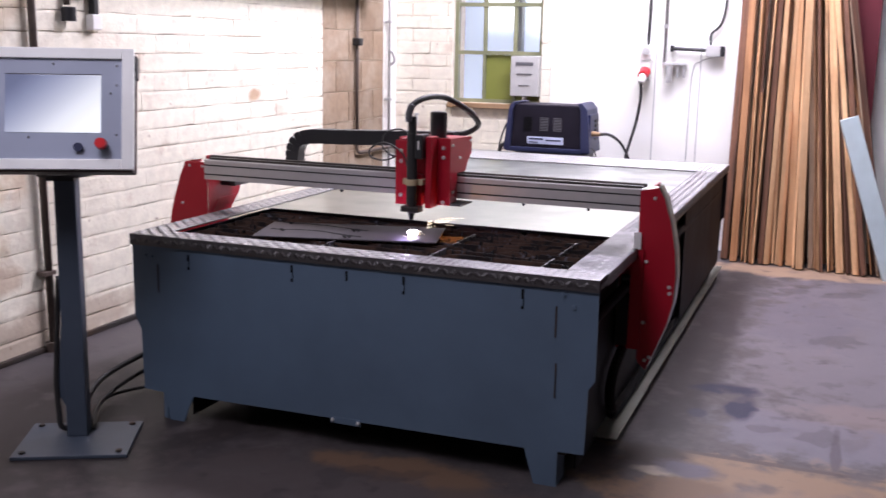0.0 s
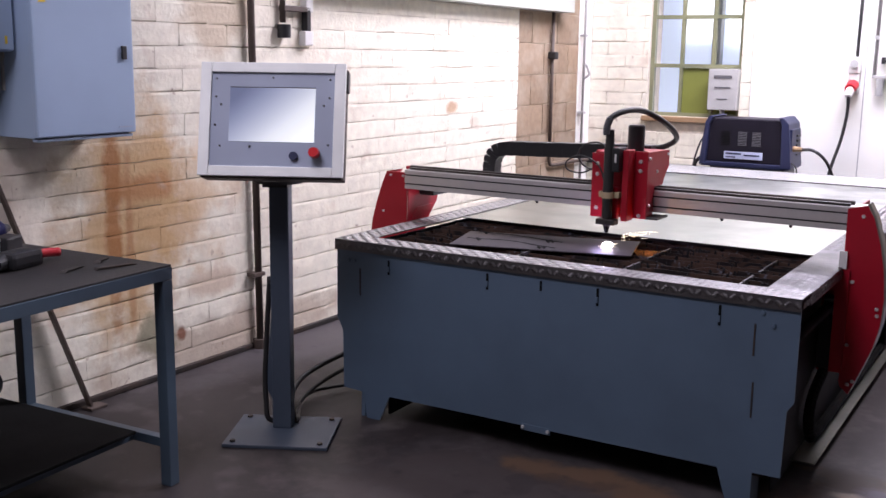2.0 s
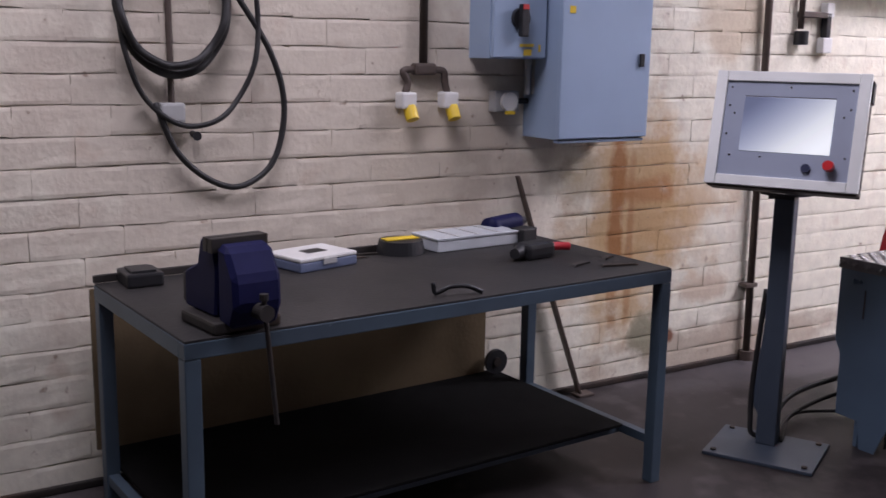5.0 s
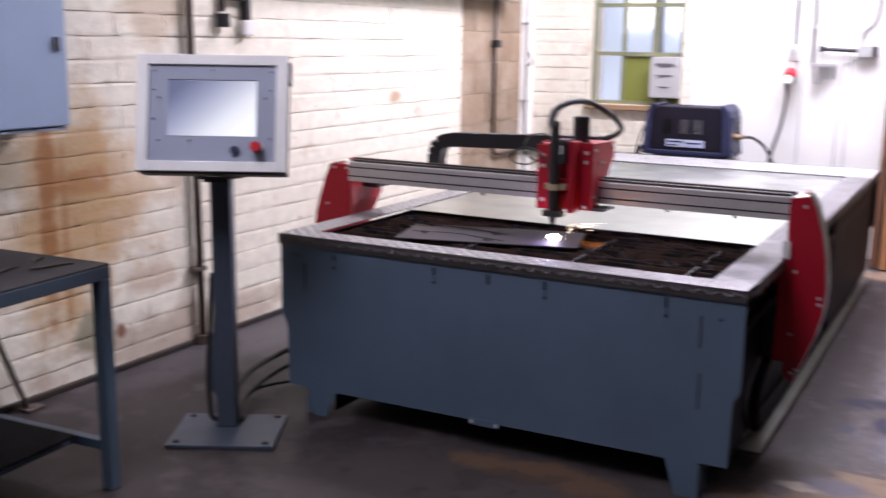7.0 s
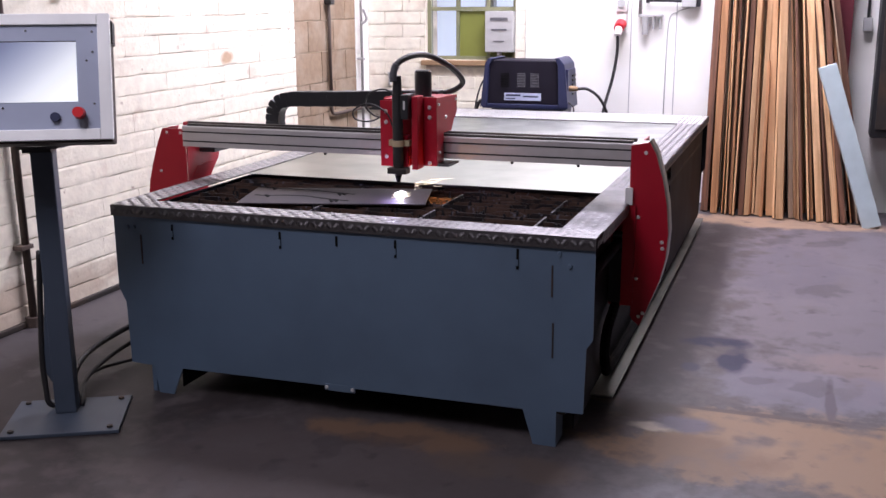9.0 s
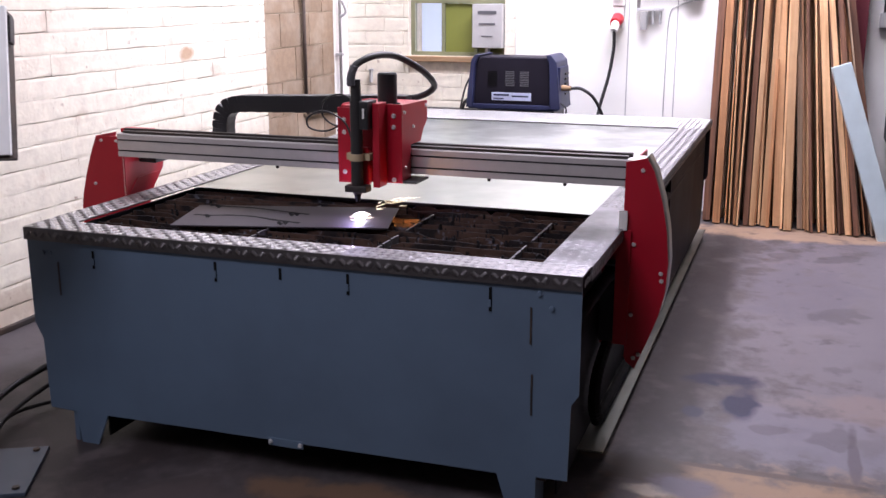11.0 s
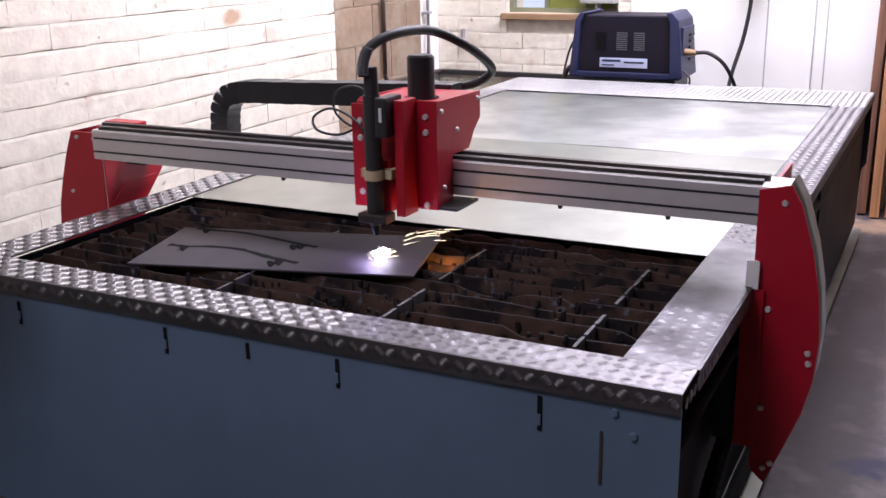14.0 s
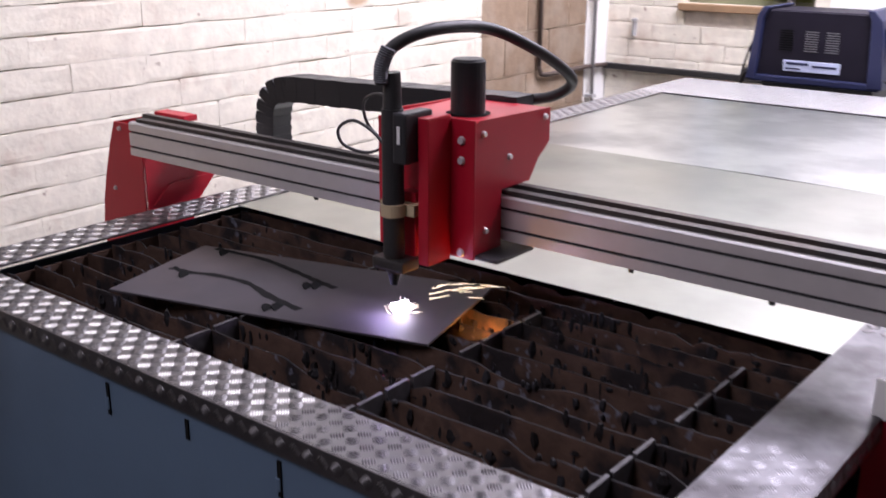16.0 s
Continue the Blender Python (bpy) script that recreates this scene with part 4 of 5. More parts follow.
for i in range(50):
    stream = i < 17
    a = rng.gauss(0.9, 0.35) if stream else rng.uniform(0, math.tau)
    d = Vector((math.cos(a), math.sin(a), rng.gauss(1.0, 0.2) if stream else rng.uniform(0.0, 0.9))).normalized()
    s = rng.uniform(0.014, 0.17) if stream else rng.uniform(0.014, 0.034)
    e = s + (rng.uniform(0.012, 0.04) if stream else rng.uniform(0.005, 0.016))
    pts = [d * q + Vector((q * q * 2.5, 0, -q * q * 2.0)) for q in (s, (s + e) / 2, e)]
    part("spark", cyl(pts[0], pts[2], rng.uniform(0.0002, 0.00045), 0.0001, seg=4), M_SPARK, arc, local=True)
pl = bpy.data.lights.new("arc_lamp", "POINT")
pl.energy, pl.color, pl.shadow_soft_size = 0.9, (0.58, 0.48, 1.0), 0.012
plo = new("arc_lamp", pl)
plo.location = (1.035, 0.49, 0.822)
pl2 = bpy.data.lights.new("slag_lamp", "POINT")
pl2.energy, pl2.color, pl2.shadow_soft_size = 3.6, (1.0, 0.38, 0.08), 0.03
plo2 = new("slag_lamp", pl2)
plo2.location = (1.20, 0.60, 0.735)

# ---- control console ----
console = thing("control_console", pose(-0.011, -0.347, 0, 0, 0, 28), "grey pedestal control console with a white framed touch screen", "control console")
part("base_plate", box(-0.217, -0.180, 0, 0.217, 0.180, 0.014, 0.003), M_POLE, console, local=True)
for x in (-0.18, 0.18):
    for y in (-0.145, 0.145):
        part("bolt", cyl((x, y, 0.014), (x, y, 0.022), 0.012, seg=6), M_DARKSTEEL, console, local=True)
part("pole", box(-0.052, 0.02, 0.014, 0.028, 0.10, 1.07, 0.006), M_POLE, console, local=True)
part("gusset", prism([(-0.053, 0.10), (-0.085, 0.16), (-0.085, 0.24), (-0.053, 0.66)], "y", 0.08, 0.086), M_POLE, console, local=True)
part("neck", cyl((0, -0.02, 1.071), (0, -0.02, 1.083), 0.10, seg=32, bm=box(-0.06, -0.05, 1.052, 0.04, 0.105, 1.0705)), M_BLACK, console, "black swivel neck", local=True)
tilt = Matrix.Translation((0.014, -0.135, 1.315)) @ Matrix.Rotation(radians(-14), 4, "X") @ Matrix.Diagonal((1.045, 1, 1, 1))


def tilted(bm):
    bmesh.ops.transform(bm, matrix=tilt, verts=bm.verts)
    return bm


head = part("head_box", tilted(box(-0.262, -0.032, -0.222, 0.262, 0.06, 0.218, 0.006)), M_DARKSTEEL, console, "dark metal head box", local=True)
for a in ((-0.268, -0.055, -0.215, -0.228, -0.0325, 0.222), (0.228, -0.055, -0.215, 0.268, -0.0325, 0.222), (-0.2275, -0.055, 0.184, 0.2275, -0.0325, 0.222), (-0.2275, -0.055, -0.215, 0.2275, -0.0325, -0.177)):
    part("bezel", tilted(box(*a, 0.003)), M_BEZEL, head, "white bezel", local=True)
part("panel", tilted(box(-0.2275, -0.044, -0.1765, 0.2275, -0.0325, 0.1835)), M_PANEL, head, local=True)
part("screen_surround", tilted(box(-0.158, -0.047, 0.1256, 0.158, -0.0442, 0.129)), M_BLACK, head, local=True)
part("screen", tilted(box(-0.158, -0.0475, -0.082, 0.158, -0.0457, 0.125, 0.0008)), M_SCREEN, head, "grey touch screen with a soft reflection painted as glow", local=True)
for x, z in ((-0.21, 0.16), (0, 0.165), (0.21, 0.16), (-0.21, 0.09), (0.21, 0.09), (-0.21, -0.02), (-0.19, -0.1), (0.21, -0.09), (-0.08, -0.1), (0.19, 0.06), (-0.19, 0.06)):
    part("screw", tilted(cyl((x, -0.0445, z), (x, -0.048, z), 0.004, seg=8)), M_CHROME, head, local=True)
part("button_base", tilted(cyl((0.165, -0.0445, -0.125), (0.165, -0.072, -0.125), 0.017, seg=20)), M_BLACK, head, local=True)
part("stop_button", tilted(cyl((0.165, -0.072, -0.125), (0.165, -0.098, -0.125), 0.021, 0.018, 24)),
     material("red_button", (0.65, 0.015, 0.02), 0.35), head, "red emergency stop button", local=True)
part("button", tilted(cyl((0.085, -0.0445, -0.135), (0.085, -0.058, -0.135), 0.016, seg=20)), M_NAVY, head, "dark blue push button", local=True)
part("latch", tilted(box(0.2625, -0.03, 0.12, 0.274, 0.02, 0.2, 0.003)), M_BLACK, head, local=True)
part("console_cable", tube([(-0.065, 0.07, 0.66), (-0.082, 0.08, 0.45), (-0.096, 0.08, 0.22), (-0.09, 0.07, 0.10), (-0.085, 0.065, 0.05), (-0.07, 0.075, 0.03), (-0.056, 0.085, 0.03)], 0.011, 8, 10), M_RUBBER, console, local=True, smooth=True)
cables = thing("floor_cables", (-0.2, 0.2, 0), "black cables running along the floor to the table", "cables")
part("cable", tube([(-0.04, -0.25, 0.02), (-0.15, -0.12, 0.10), (-0.2, 0.1, 0.14), (-0.12, 0.45, 0.20), (0.05, 0.7, 0.28)], 0.013, 8, 10), M_RUBBER, cables, smooth=True)
part("cable", tube([(-0.04, -0.25, 0.02), (-0.18, 0.0, 0.04), (-0.16, 0.3, 0.10), (0.05, 0.62, 0.20)], 0.010, 8, 10), M_RUBBER, cables, smooth=True)
part("cable", tube([(-0.02, -0.25, 0.02), (-0.2, 0.05, 0.03), (-0.1, 0.35, 0.03), (0.05, 0.55, 0.12)], 0.008, 8, 10), M_RUBBER, cables, smooth=True)

# ---- work bench ----
bench = thing("work_bench", pose(0.0, -0.95, 0, 0, 0, 3.5), "blue-grey steel work bench with a dark top and lower shelf", "work bench")
BL, BD, BH = 1.86, 0.80, 0.828
part("top_frame", box(-0.045, -BL, BH - 0.05, 0, 0, BH - 0.004, 0.003, bm=box(-BD, -0.045, BH - 0.05, -0.0455, 0, BH - 0.004, bm=box(-BD, -BL, BH - 0.05, -0.0455, -BL + 0.045, BH - 0.004,
     bm=box(-BD, -BL + 0.0455, BH - 0.05, -BD + 0.045, -0.0455, BH - 0.004)))), M_BENCH, bench, local=True)
part("bench_top", box(-BD + 0.002, -BL + 0.002, BH - 0.004, -0.002, -0.002, BH + 0.004, 0.002), M_MAT, bench, "dark worn bench top", local=True)
part("back_strip", box(-BD - 0.012, -BL, BH + 0.0045, -BD + 0.004, 0, BH + 0.03, 0.002), M_DARKSTEEL, bench, local=True)
for x in (-0.047, -BD):
    for y in (-0.047, -BL):
        part("leg", box(x, y, 0, x + 0.047, y + 0.047, BH - 0.051, 0.004), M_BENCH, bench, local=True)
part("shelf_rail", box(-BD + 0.048, -0.04, 0.146, -0.048, -0.005, 0.181, 0.002), M_BENCH, bench, local=True)
part("shelf_rail", box(-BD + 0.048, -BL + 0.005, 0.146, -0.048, -BL + 0.04, 0.181, 0.002), M_BENCH, bench, local=True)
part("shelf_rail", box(-0.22, -BL + 0.041, 0.146, -0.185, -0.041, 0.181, 0.002), M_BENCH, bench, local=True)
# added board that paints the bench's shade on the wall behind
part("wall_shade_board", box(-0.966, -BL + 0.03, 0.195, -0.956, -0.12, BH - 0.052), M_WALLSHADE, bench, "dark yellowish board standing in for the shaded wall under the bench", local=True)
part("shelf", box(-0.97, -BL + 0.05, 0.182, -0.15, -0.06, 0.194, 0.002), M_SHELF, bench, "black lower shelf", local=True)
BT = BH + 0.005


def on_bench(x, y, turn=0):
    return pose(x, y, BT, 0, 0, turn)


vise = thing("bench_vise", pose(0.0, -2.63, BT, 0, 0, 8) @ Matrix.Diagonal((1.15, 1.15, 1.15, 1)), "blue cast iron bench vise at the bench corner", "vise")
part("base", box(-0.10, -0.09, 0, 0.08, 0.09, 0.03, 0.008), M_DARKSTEEL, vise, local=True)
part("body", prism([(-0.13, 0.03), (0.03, 0.03), (0.04, 0.15), (0.02, 0.215), (-0.04, 0.215), (-0.06, 0.15), (-0.13, 0.12)], "y", -0.062, 0.062, 0.006), M_VISE, vise, local=True)
part("moving_jaw", prism([(0.045, 0.02), (0.11, 0.015), (0.135, 0.07), (0.13, 0.14), (0.09, 0.205), (0.045, 0.215)], "y", -0.064, 0.064, 0.012), M_VISE, vise, local=True)
part("jaw_plate", box(0.0, -0.075, 0.19, 0.02, 0.075, 0.225, 0.002, bm=box(0.024, -0.075, 0.19, 0.046, 0.075, 0.225, 0.002)), M_DARKSTEEL, vise, local=True)
part("screw", cyl((0.12, 0, 0.06), (0.17, 0, 0.06), 0.02, seg=20), M_DARKSTEEL, vise, local=True)
part("handle", cyl((0.155, 0.03, -0.22), (0.155, 0.0, 0.09), 0.006, seg=12, bm=cyl((0.155, 0.0, 0.09), (0.155, 0, 0.105), 0.011, seg=12)), M_DARKSTEEL, vise, local=True)
part("anvil", box(-0.17, -0.05, 0.03, -0.131, 0.05, 0.11, 0.01), M_DARKSTEEL, vise, local=True)

case = thing("flat_case", on_bench(-0.64, -2.10, 15), "white flat plastic case with a dark label on the bench", "case")
part("body", box(-0.10, -0.13, 0, 0.10, 0.13, 0.035, 0.006), material("blue_base", (0.12, 0.15, 0.24), 0.5), case, local=True)
part("lid", box(-0.10, -0.13, 0.0355, 0.10, 0.13, 0.05, 0.005), M_WHITE, case, local=True)
part("label", box(-0.03, -0.04, 0.0502, 0.03, 0.05, 0.051), M_BLACK, case, local=True)
part("latch", box(0.1005, -0.03, 0.02, 0.106, 0.03, 0.042, 0.002), M_GREYPIPE, case, local=True)
tin = thing("black_tin", on_bench(-0.70, -1.70, 0), "black tape roll case with a yellow band on the bench", "tool case")
part("body", cyl((0, 0, 0), (0, 0, 0.05), 0.095, 0.085, 32), M_BLACK, tin, local=True)
part("band", box(-0.03, -0.07, 0.0502, 0.02, 0.07, 0.056, 0.002), M_YELLOW, tin, local=True)
tray = thing("parts_box", on_bench(-0.72, -1.39, 4), "clear plastic parts box with compartments on the bench", "plastic box")
clear = material("clear_plastic", (0.55, 0.58, 0.60), 0.25)
part("body", box(-0.09, -0.20, 0, 0.09, 0.20, 0.045, 0.005), clear, tray, local=True)
part("lid", box(-0.093, -0.203, 0.0455, 0.093, 0.203, 0.055, 0.003), clear, tray, local=True)
for y in (-0.1, 0, 0.1):
    part("divider", box(-0.085, y - 0.004, 0.0552, 0.085, y + 0.004, 0.058), M_GREYPIPE, tray, local=True)
drill = thing("power_drill", on_bench(-0.82, -1.12, 20), "blue and black cordless drill lying on the bench", "power tool")
part("body", tube([(0, -0.13, 0.05), (0, 0.0, 0.052), (0, 0.07, 0.05)], 0.04, 5, 14), M_VISE, drill, local=True, smooth=True)
part("chuck", cyl((0, 0.07, 0.05), (0, 0.13, 0.05), 0.028, 0.016, 18), M_BLACK, drill, local=True)
part("grip", box(-0.025, -0.1, 0, 0.13, -0.045, 0.045, 0.012), M_BLACK, drill, local=True)
part("battery", box(0.1, -0.12, 0, 0.17, -0.02, 0.06, 0.008), M_BLACK, drill, local=True)
drv = thing("angle_tool", on_bench(-0.39, -1.27, 10), "black tool with a red grip on the bench", "hand tool")
part("body", box(-0.045, -0.10, 0, 0.045, 0.05, 0.06, 0.018), M_BLACK, drv, local=True)
part("head", cyl((0, -0.1, 0.03), (0.02, -0.15, 0.03), 0.03, 0.02, 16), M_BLACK, drv, local=True)
part("grip", tube([(0, 0.05, 0.03), (0.005, 0.1, 0.03), (0.02, 0.15, 0.026)], 0.016, 5, 12), material("red_grip", (0.5, 0.02, 0.03), 0.45), drv, local=True, smooth=True)
hook = thing("bent_bracket", on_bench(-0.0, -1.88, 0), "small bent black bracket at the bench edge", "bracket")
part("arm", tube([(-0.02, -0.08, 0.045), (-0.02, -0.07, 0.01), (0, -0.03, 0.03), (0.01, 0.03, 0.028), (0.02, 0.08, 0.006)], 0.008, 6, 8), M_BLACK, hook, local=True, smooth=True)
for x, y, a, s in ((-0.2, -1.22, 20, 0.12), (-0.12, -1.1, -10, 0.16), (-0.25, -1.05, 30, 0.1), (-0.66, -1.93, 12, 0.15), (-0.72, -1.88, -6, 0.2)):
    strip = thing("metal_strip", on_bench(x, y, a), "thin dark offcut of metal lying on the bench", "offcut", group="offcuts on the bench")
    part("strip", prism([(-s / 2, 0), (s / 2, 0), (s / 2 - 0.02, 0.005), (-s / 2 + 0.01, 0.007)], "x", -0.012, 0.012), M_DARKSTEEL, strip, local=True)
box2 = thing("black_box", on_bench(-0.62, -2.72, 0), "small black box on the far end of the bench", "box")
part("body", box(-0.07, -0.06, 0, 0.07, 0.06, 0.045, 0.008), M_BLACK, box2, local=True)
part("lid", box(-0.05, -0.04, 0.0455, 0.05, 0.04, 0.052, 0.003), M_BLACK, box2, local=True)
wheel = thing("grinding_disc", (-0.90, -1.10, 0.196), "dark round disc standing on the lower shelf", "disc")
part("disc", cyl((-0.91, -1.10, 0.251), (-0.89, -1.10, 0.251), 0.055, seg=28), M_BLACK, wheel)
part("hub", cyl((-0.89, -1.10, 0.251), (-0.883, -1.10, 0.251), 0.02, seg=18), M_DARKSTEEL, wheel)
lean = thing("leaning_bar", (-0.95, -0.6, 0), "rusty flat steel bar leaning against the wall", "steel bar")
a, b = Vector((-0.935, -0.585, 0.0)), Vector((-0.985, -0.955, 1.06))
q = (b - a).to_track_quat("Z", "X").to_matrix().to_4x4()
bm = box(-0.006, -0.02, 0, 0.006, 0.02, (b - a).length, 0.002)
bmesh.ops.transform(bm, matrix=Matrix.Translation(a) @ q, verts=bm.verts)
part("bar", bm, M_PIPE, lean)
part("bar_foot", box(-0.96, -0.62, 0, -0.89, -0.53, 0.012, 0.003), M_PIPE, lean)

# ---- on the left wall ----
cab = thing("electrical_cabinet", (WX, -0.68, 1.22), "grey-blue wall mounted electrical cabinet with a dark latch", "cabinet")
part("body", box(WX + 0.002, -0.925, 1.235, -0.756, -0.445, 2.25, 0.004), M_CABINET, cab)
door = part("door", box(-0.755, -0.93, 1.24, -0.73, -0.44, 2.255, 0.006), M_CABINET, cab)
part("bottom_lip", box(-0.78, -0.92, 1.222, -0.74, -0.45, 1.2345, 0.003), M_CABINET, cab)
part("latch", box(-0.7295, -0.505, 1.545, -0.718, -0.482, 1.60, 0.003), M_BLACK, door, "black latch")
part("warning_label", box(-0.7295, -0.905, 1.83, -0.728, -0.84, 1.90), M_YELLOW, door, "yellow warning label")
part("warning_label", box(-0.7295, -0.895, 1.76, -0.728, -0.865, 1.79), M_YELLOW, door, "small yellow warning label")
part("maker_plate", box(-0.7295, -0.53, 1.262, -0.7285, -0.46, 1.267), M_PANEL, door)
sw = thing("isolator_box", (WX, -1.05, 1.57), "grey-blue isolator box with a black rotary switch", "switch box")
part("body", box(WX + 0.002, -1.215, 1.57, -0.842, -0.94, 2.02, 0.004), M_CABINET, sw)
part("cover", box(-0.8415, -1.21, 1.575, -0.82, -0.945, 2.015, 0.006), M_CABINET, sw)
knob = part("switch", cyl((-0.8195, -1.085, 1.735), (-0.80, -1.085, 1.735), 0.042, seg=28), M_BLACK, sw, "black rotary switch")
part("lever", box(-0.80, -1.105, 1.66, -0.775, -1.065, 1.79, 0.006), M_BLACK, knob)
part("red_mark", box(-0.7745, -1.10, 1.77, -0.772, -1.07, 1.79), material("red_mark", (0.5, 0.03, 0.03), 0.5), knob)
for a in ((-0.8195, -1.06, 1.585, -0.818, -1.02, 1.61), (-0.8195, -1.08, 1.62, -0.818, -1.01, 1.632), (-0.8195, -1.03, 1.83, -0.818, -0.97, 1.85), (-0.8195, -0.985, 1.60, -0.818, -0.975, 1.63)):
    part("label", box(*a), M_YELLOW, sw, "small yellow label")
for y in (-1.0, -0.86):
    c = thing("conduit_stub", (WX, y, 1.5), "grey conduit stub under the switch box", "conduit", group="conduit stubs")
    part("pipe", cyl((-0.93, -0.955 if y < -0.9 else y - 0.06, 1.42), (-0.93, -0.955 if y < -0.9 else y - 0.06, 1.572), 0.012, seg=14), M_GREYPIPE, c)
    part("nut", cyl((-0.93, -0.955 if y < -0.9 else y - 0.06, 1.545), (-0.93, -0.955 if y < -0.9 else y - 0.06, 1.568), 0.018, seg=6), M_GREYPIPE, c)
jb = thing("junction_box", (WX, -1.05, 1.39), "grey round junction box on the wall", "junction box")
part("box", box(WX + 0.001, -1.11, 1.345, WX + 0.055, -0.985, 1.435, 0.008), M_GREYPIPE, jb)
part("lid", cyl((WX + 0.0555, -1.045, 1.39), (WX + 0.075, -1.045, 1.39), 0.04, seg=28), M_WHITE, jb)
part("yellow_plug", box(WX + 0.056, -1.06, 1.335, WX + 0.08, -1.02, 1.35, 0.003), M_YELLOW, jb)
part("pipe", cyl((WX + 0.03, -0.985, 1.39), (WX + 0.03, -0.80, 1.39), 0.012, seg=14), M_BLACK, jb)
ys = thing("socket_pair", (WX, -1.43, 1.4), "forked conduit with two yellow sockets on the wall", "electrical socket")
part("conduit", cyl((WX + 0.03, -1.452, 1.545), (WX + 0.03, -1.455, 4.4), 0.017, seg=14), M_PIPE, ys, smooth=True)
part("tee_box", box(WX + 0.005, -1.50, 1.50, WX + 0.055, -1.40, 1.548, 0.012), M_PIPE, ys)
for y in (-1.535, -1.335):
    s = 1 if y > -1.43 else -1
    part("elbow", tube([(WX + 0.03, -1.45 + 0.045 * s, 1.522), (WX + 0.03, -1.45 + 0.095 * s, 1.515), (WX + 0.03, y + 0.012 * (-s), 1.47), (WX + 0.03, y, 1.43)], 0.015, 6, 12), M_PIPE, ys, smooth=True)
    part("socket_body", box(WX + 0.005, y - 0.035, 1.365, WX + 0.07, y + 0.035, 1.432, 0.01), M_WHITE, ys)
    part("socket_cap", cyl((WX + 0.05, y + 0.01, 1.372), (WX + 0.075, y + 0.012, 1.322), 0.027, seg=20), M_YELLOW, ys, "yellow socket cap")
pipe = thing("wall_pipe", (WX, 0.55, 0), "brown vertical conduit fixed to the wall", "pipe")
part("pipe", cyl((WX + 0.035, 0.575, 0.0), (WX + 0.035, 0.52, 4.4), 0.019, seg=14), M_PIPE, pipe, smooth=True)
part("foot", cyl((WX + 0.035, 0.575, 0), (WX + 0.035, 0.575, 0.05), 0.04, seg=14), M_PIPE, pipe)
for z in (0.4, 1.2, 1.95):
    part("clip", box(WX + 0.001, 0.515, z, WX + 0.058, 0.60, z + 0.022, 0.003), M_PIPE, pipe)
ws = thing("wall_socket_bracket", (WX, 0.9, 1.7), "dark conduit with hanging sockets on the wall", "electrical socket")
part("conduit", cyl((WX + 0.03, 0.805, 1.74), (WX + 0.03, 0.80, 4.4), 0.016, seg=12), M_PIPE, ws, smooth=True)
part("arm", box(WX + 0.005, 0.80, 1.80, WX + 0.05, 1.0, 1.83, 0.006), M_PIPE, ws)
part("plug", cyl((WX + 0.035, 0.81, 1.66), (WX + 0.035, 0.81, 1.73), 0.036, seg=20), M_BLACK, ws)
part("drop", box(WX + 0.01, 0.985, 1.70, WX + 0.05, 1.02, 1.83, 0.005), M_BLACK, ws)
part("socket", box(WX + 0.001, 0.97, 1.62, WX + 0.05, 1.04, 1.70, 0.008), M_WHITE, ws)
part("socket", box(WX + 0.001, 0.98, 1.80, WX + 0.05, 1.04, 1.88, 0.008), M_WHITE, ws)
loops = thing("hanging_cable", (WX, -2.3, 1.8), "dark cable coiled in loops hanging on the wall", "cable coil")
part("hook", box(WX + 0.001, -2.60, 1.95, WX + 0.09, -2.48, 1.98, 0.005), M_PIPE, loops)
part("support_pipe", cyl((WX + 0.022, -2.49, 1.36), (WX + 0.022, -2.51, 4.4), 0.012, seg=12), M_PIPE, loops)


def loop(cy, top, bottom, half, r, d):
    cz, hz = (top + bottom) / 2, (top - bottom) / 2
    return tube([(WX + d + 0.01 * math.sin(3 * k), cy + half * math.sin(k * math.pi / 8), cz + hz * math.cos(k * math.pi / 8)) for k in range(17)], r, 4, 10)


part("coil", loop(-2.48, 2.02, 1.50, 0.195, 0.017, 0.05), M_RUBBER, loops, smooth=True)
part("coil", loop(-2.49, 2.0, 1.53, 0.19, 0.014, 0.085), M_RUBBER, loops, smooth=True)
part("coil", loop(-2.42, 2.06, 1.315, 0.25, 0.010, 0.06), M_RUBBER, loops, smooth=True)
part("cable", tube([(WX + 0.06, -2.560, 1.40), (WX + 0.05, -2.480, 1.22), (WX + 0.04, -2.350, 1.11), (WX + 0.04, -2.230, 1.09), (WX + 0.04, -2.110, 1.18), (WX + 0.04, -2.065, 1.38),
                    (WX + 0.05, -2.120, 1.58), (WX + 0.05, -2.260, 1.8), (WX + 0.06, -2.400, 2.0)], 0.0115, 8, 10), M_RUBBER, loops, smooth=True)
part("wall_tap", box(WX + 0.002, -2.54, 1.33, WX + 0.06, -2.45, 1.40, 0.01), M_GREYPIPE, loops)
nail = thing("wall_peg", (WX, -2.23, 1.28), "small dark peg in the wall", "peg")
part("peg", cyl((WX, -2.41, 1.285), (WX + 0.05, -2.41, 1.28), 0.012, seg=10), M_BLACK, nail)
part("head", cyl((WX + 0.05, -2.41, 1.28), (WX + 0.056, -2.41, 1.28), 0.017, seg=10), M_BLACK, nail)

# ---- far corner ----
cc = thing("corner_conduit", (WX, 4.12, 0.7), "dark conduit with a box on the bare block wall", "conduit")
part("pipe", cyl((WX + 0.03, 4.10, 0.76), (WX + 0.03, 4.10, 1.95), 0.014, seg=12), M_PIPE, cc, smooth=True)
part("box", box(WX + 0.005, 4.065, 1.56, WX + 0.07, 4.135, 1.62, 0.012), M_RUBBER, cc)
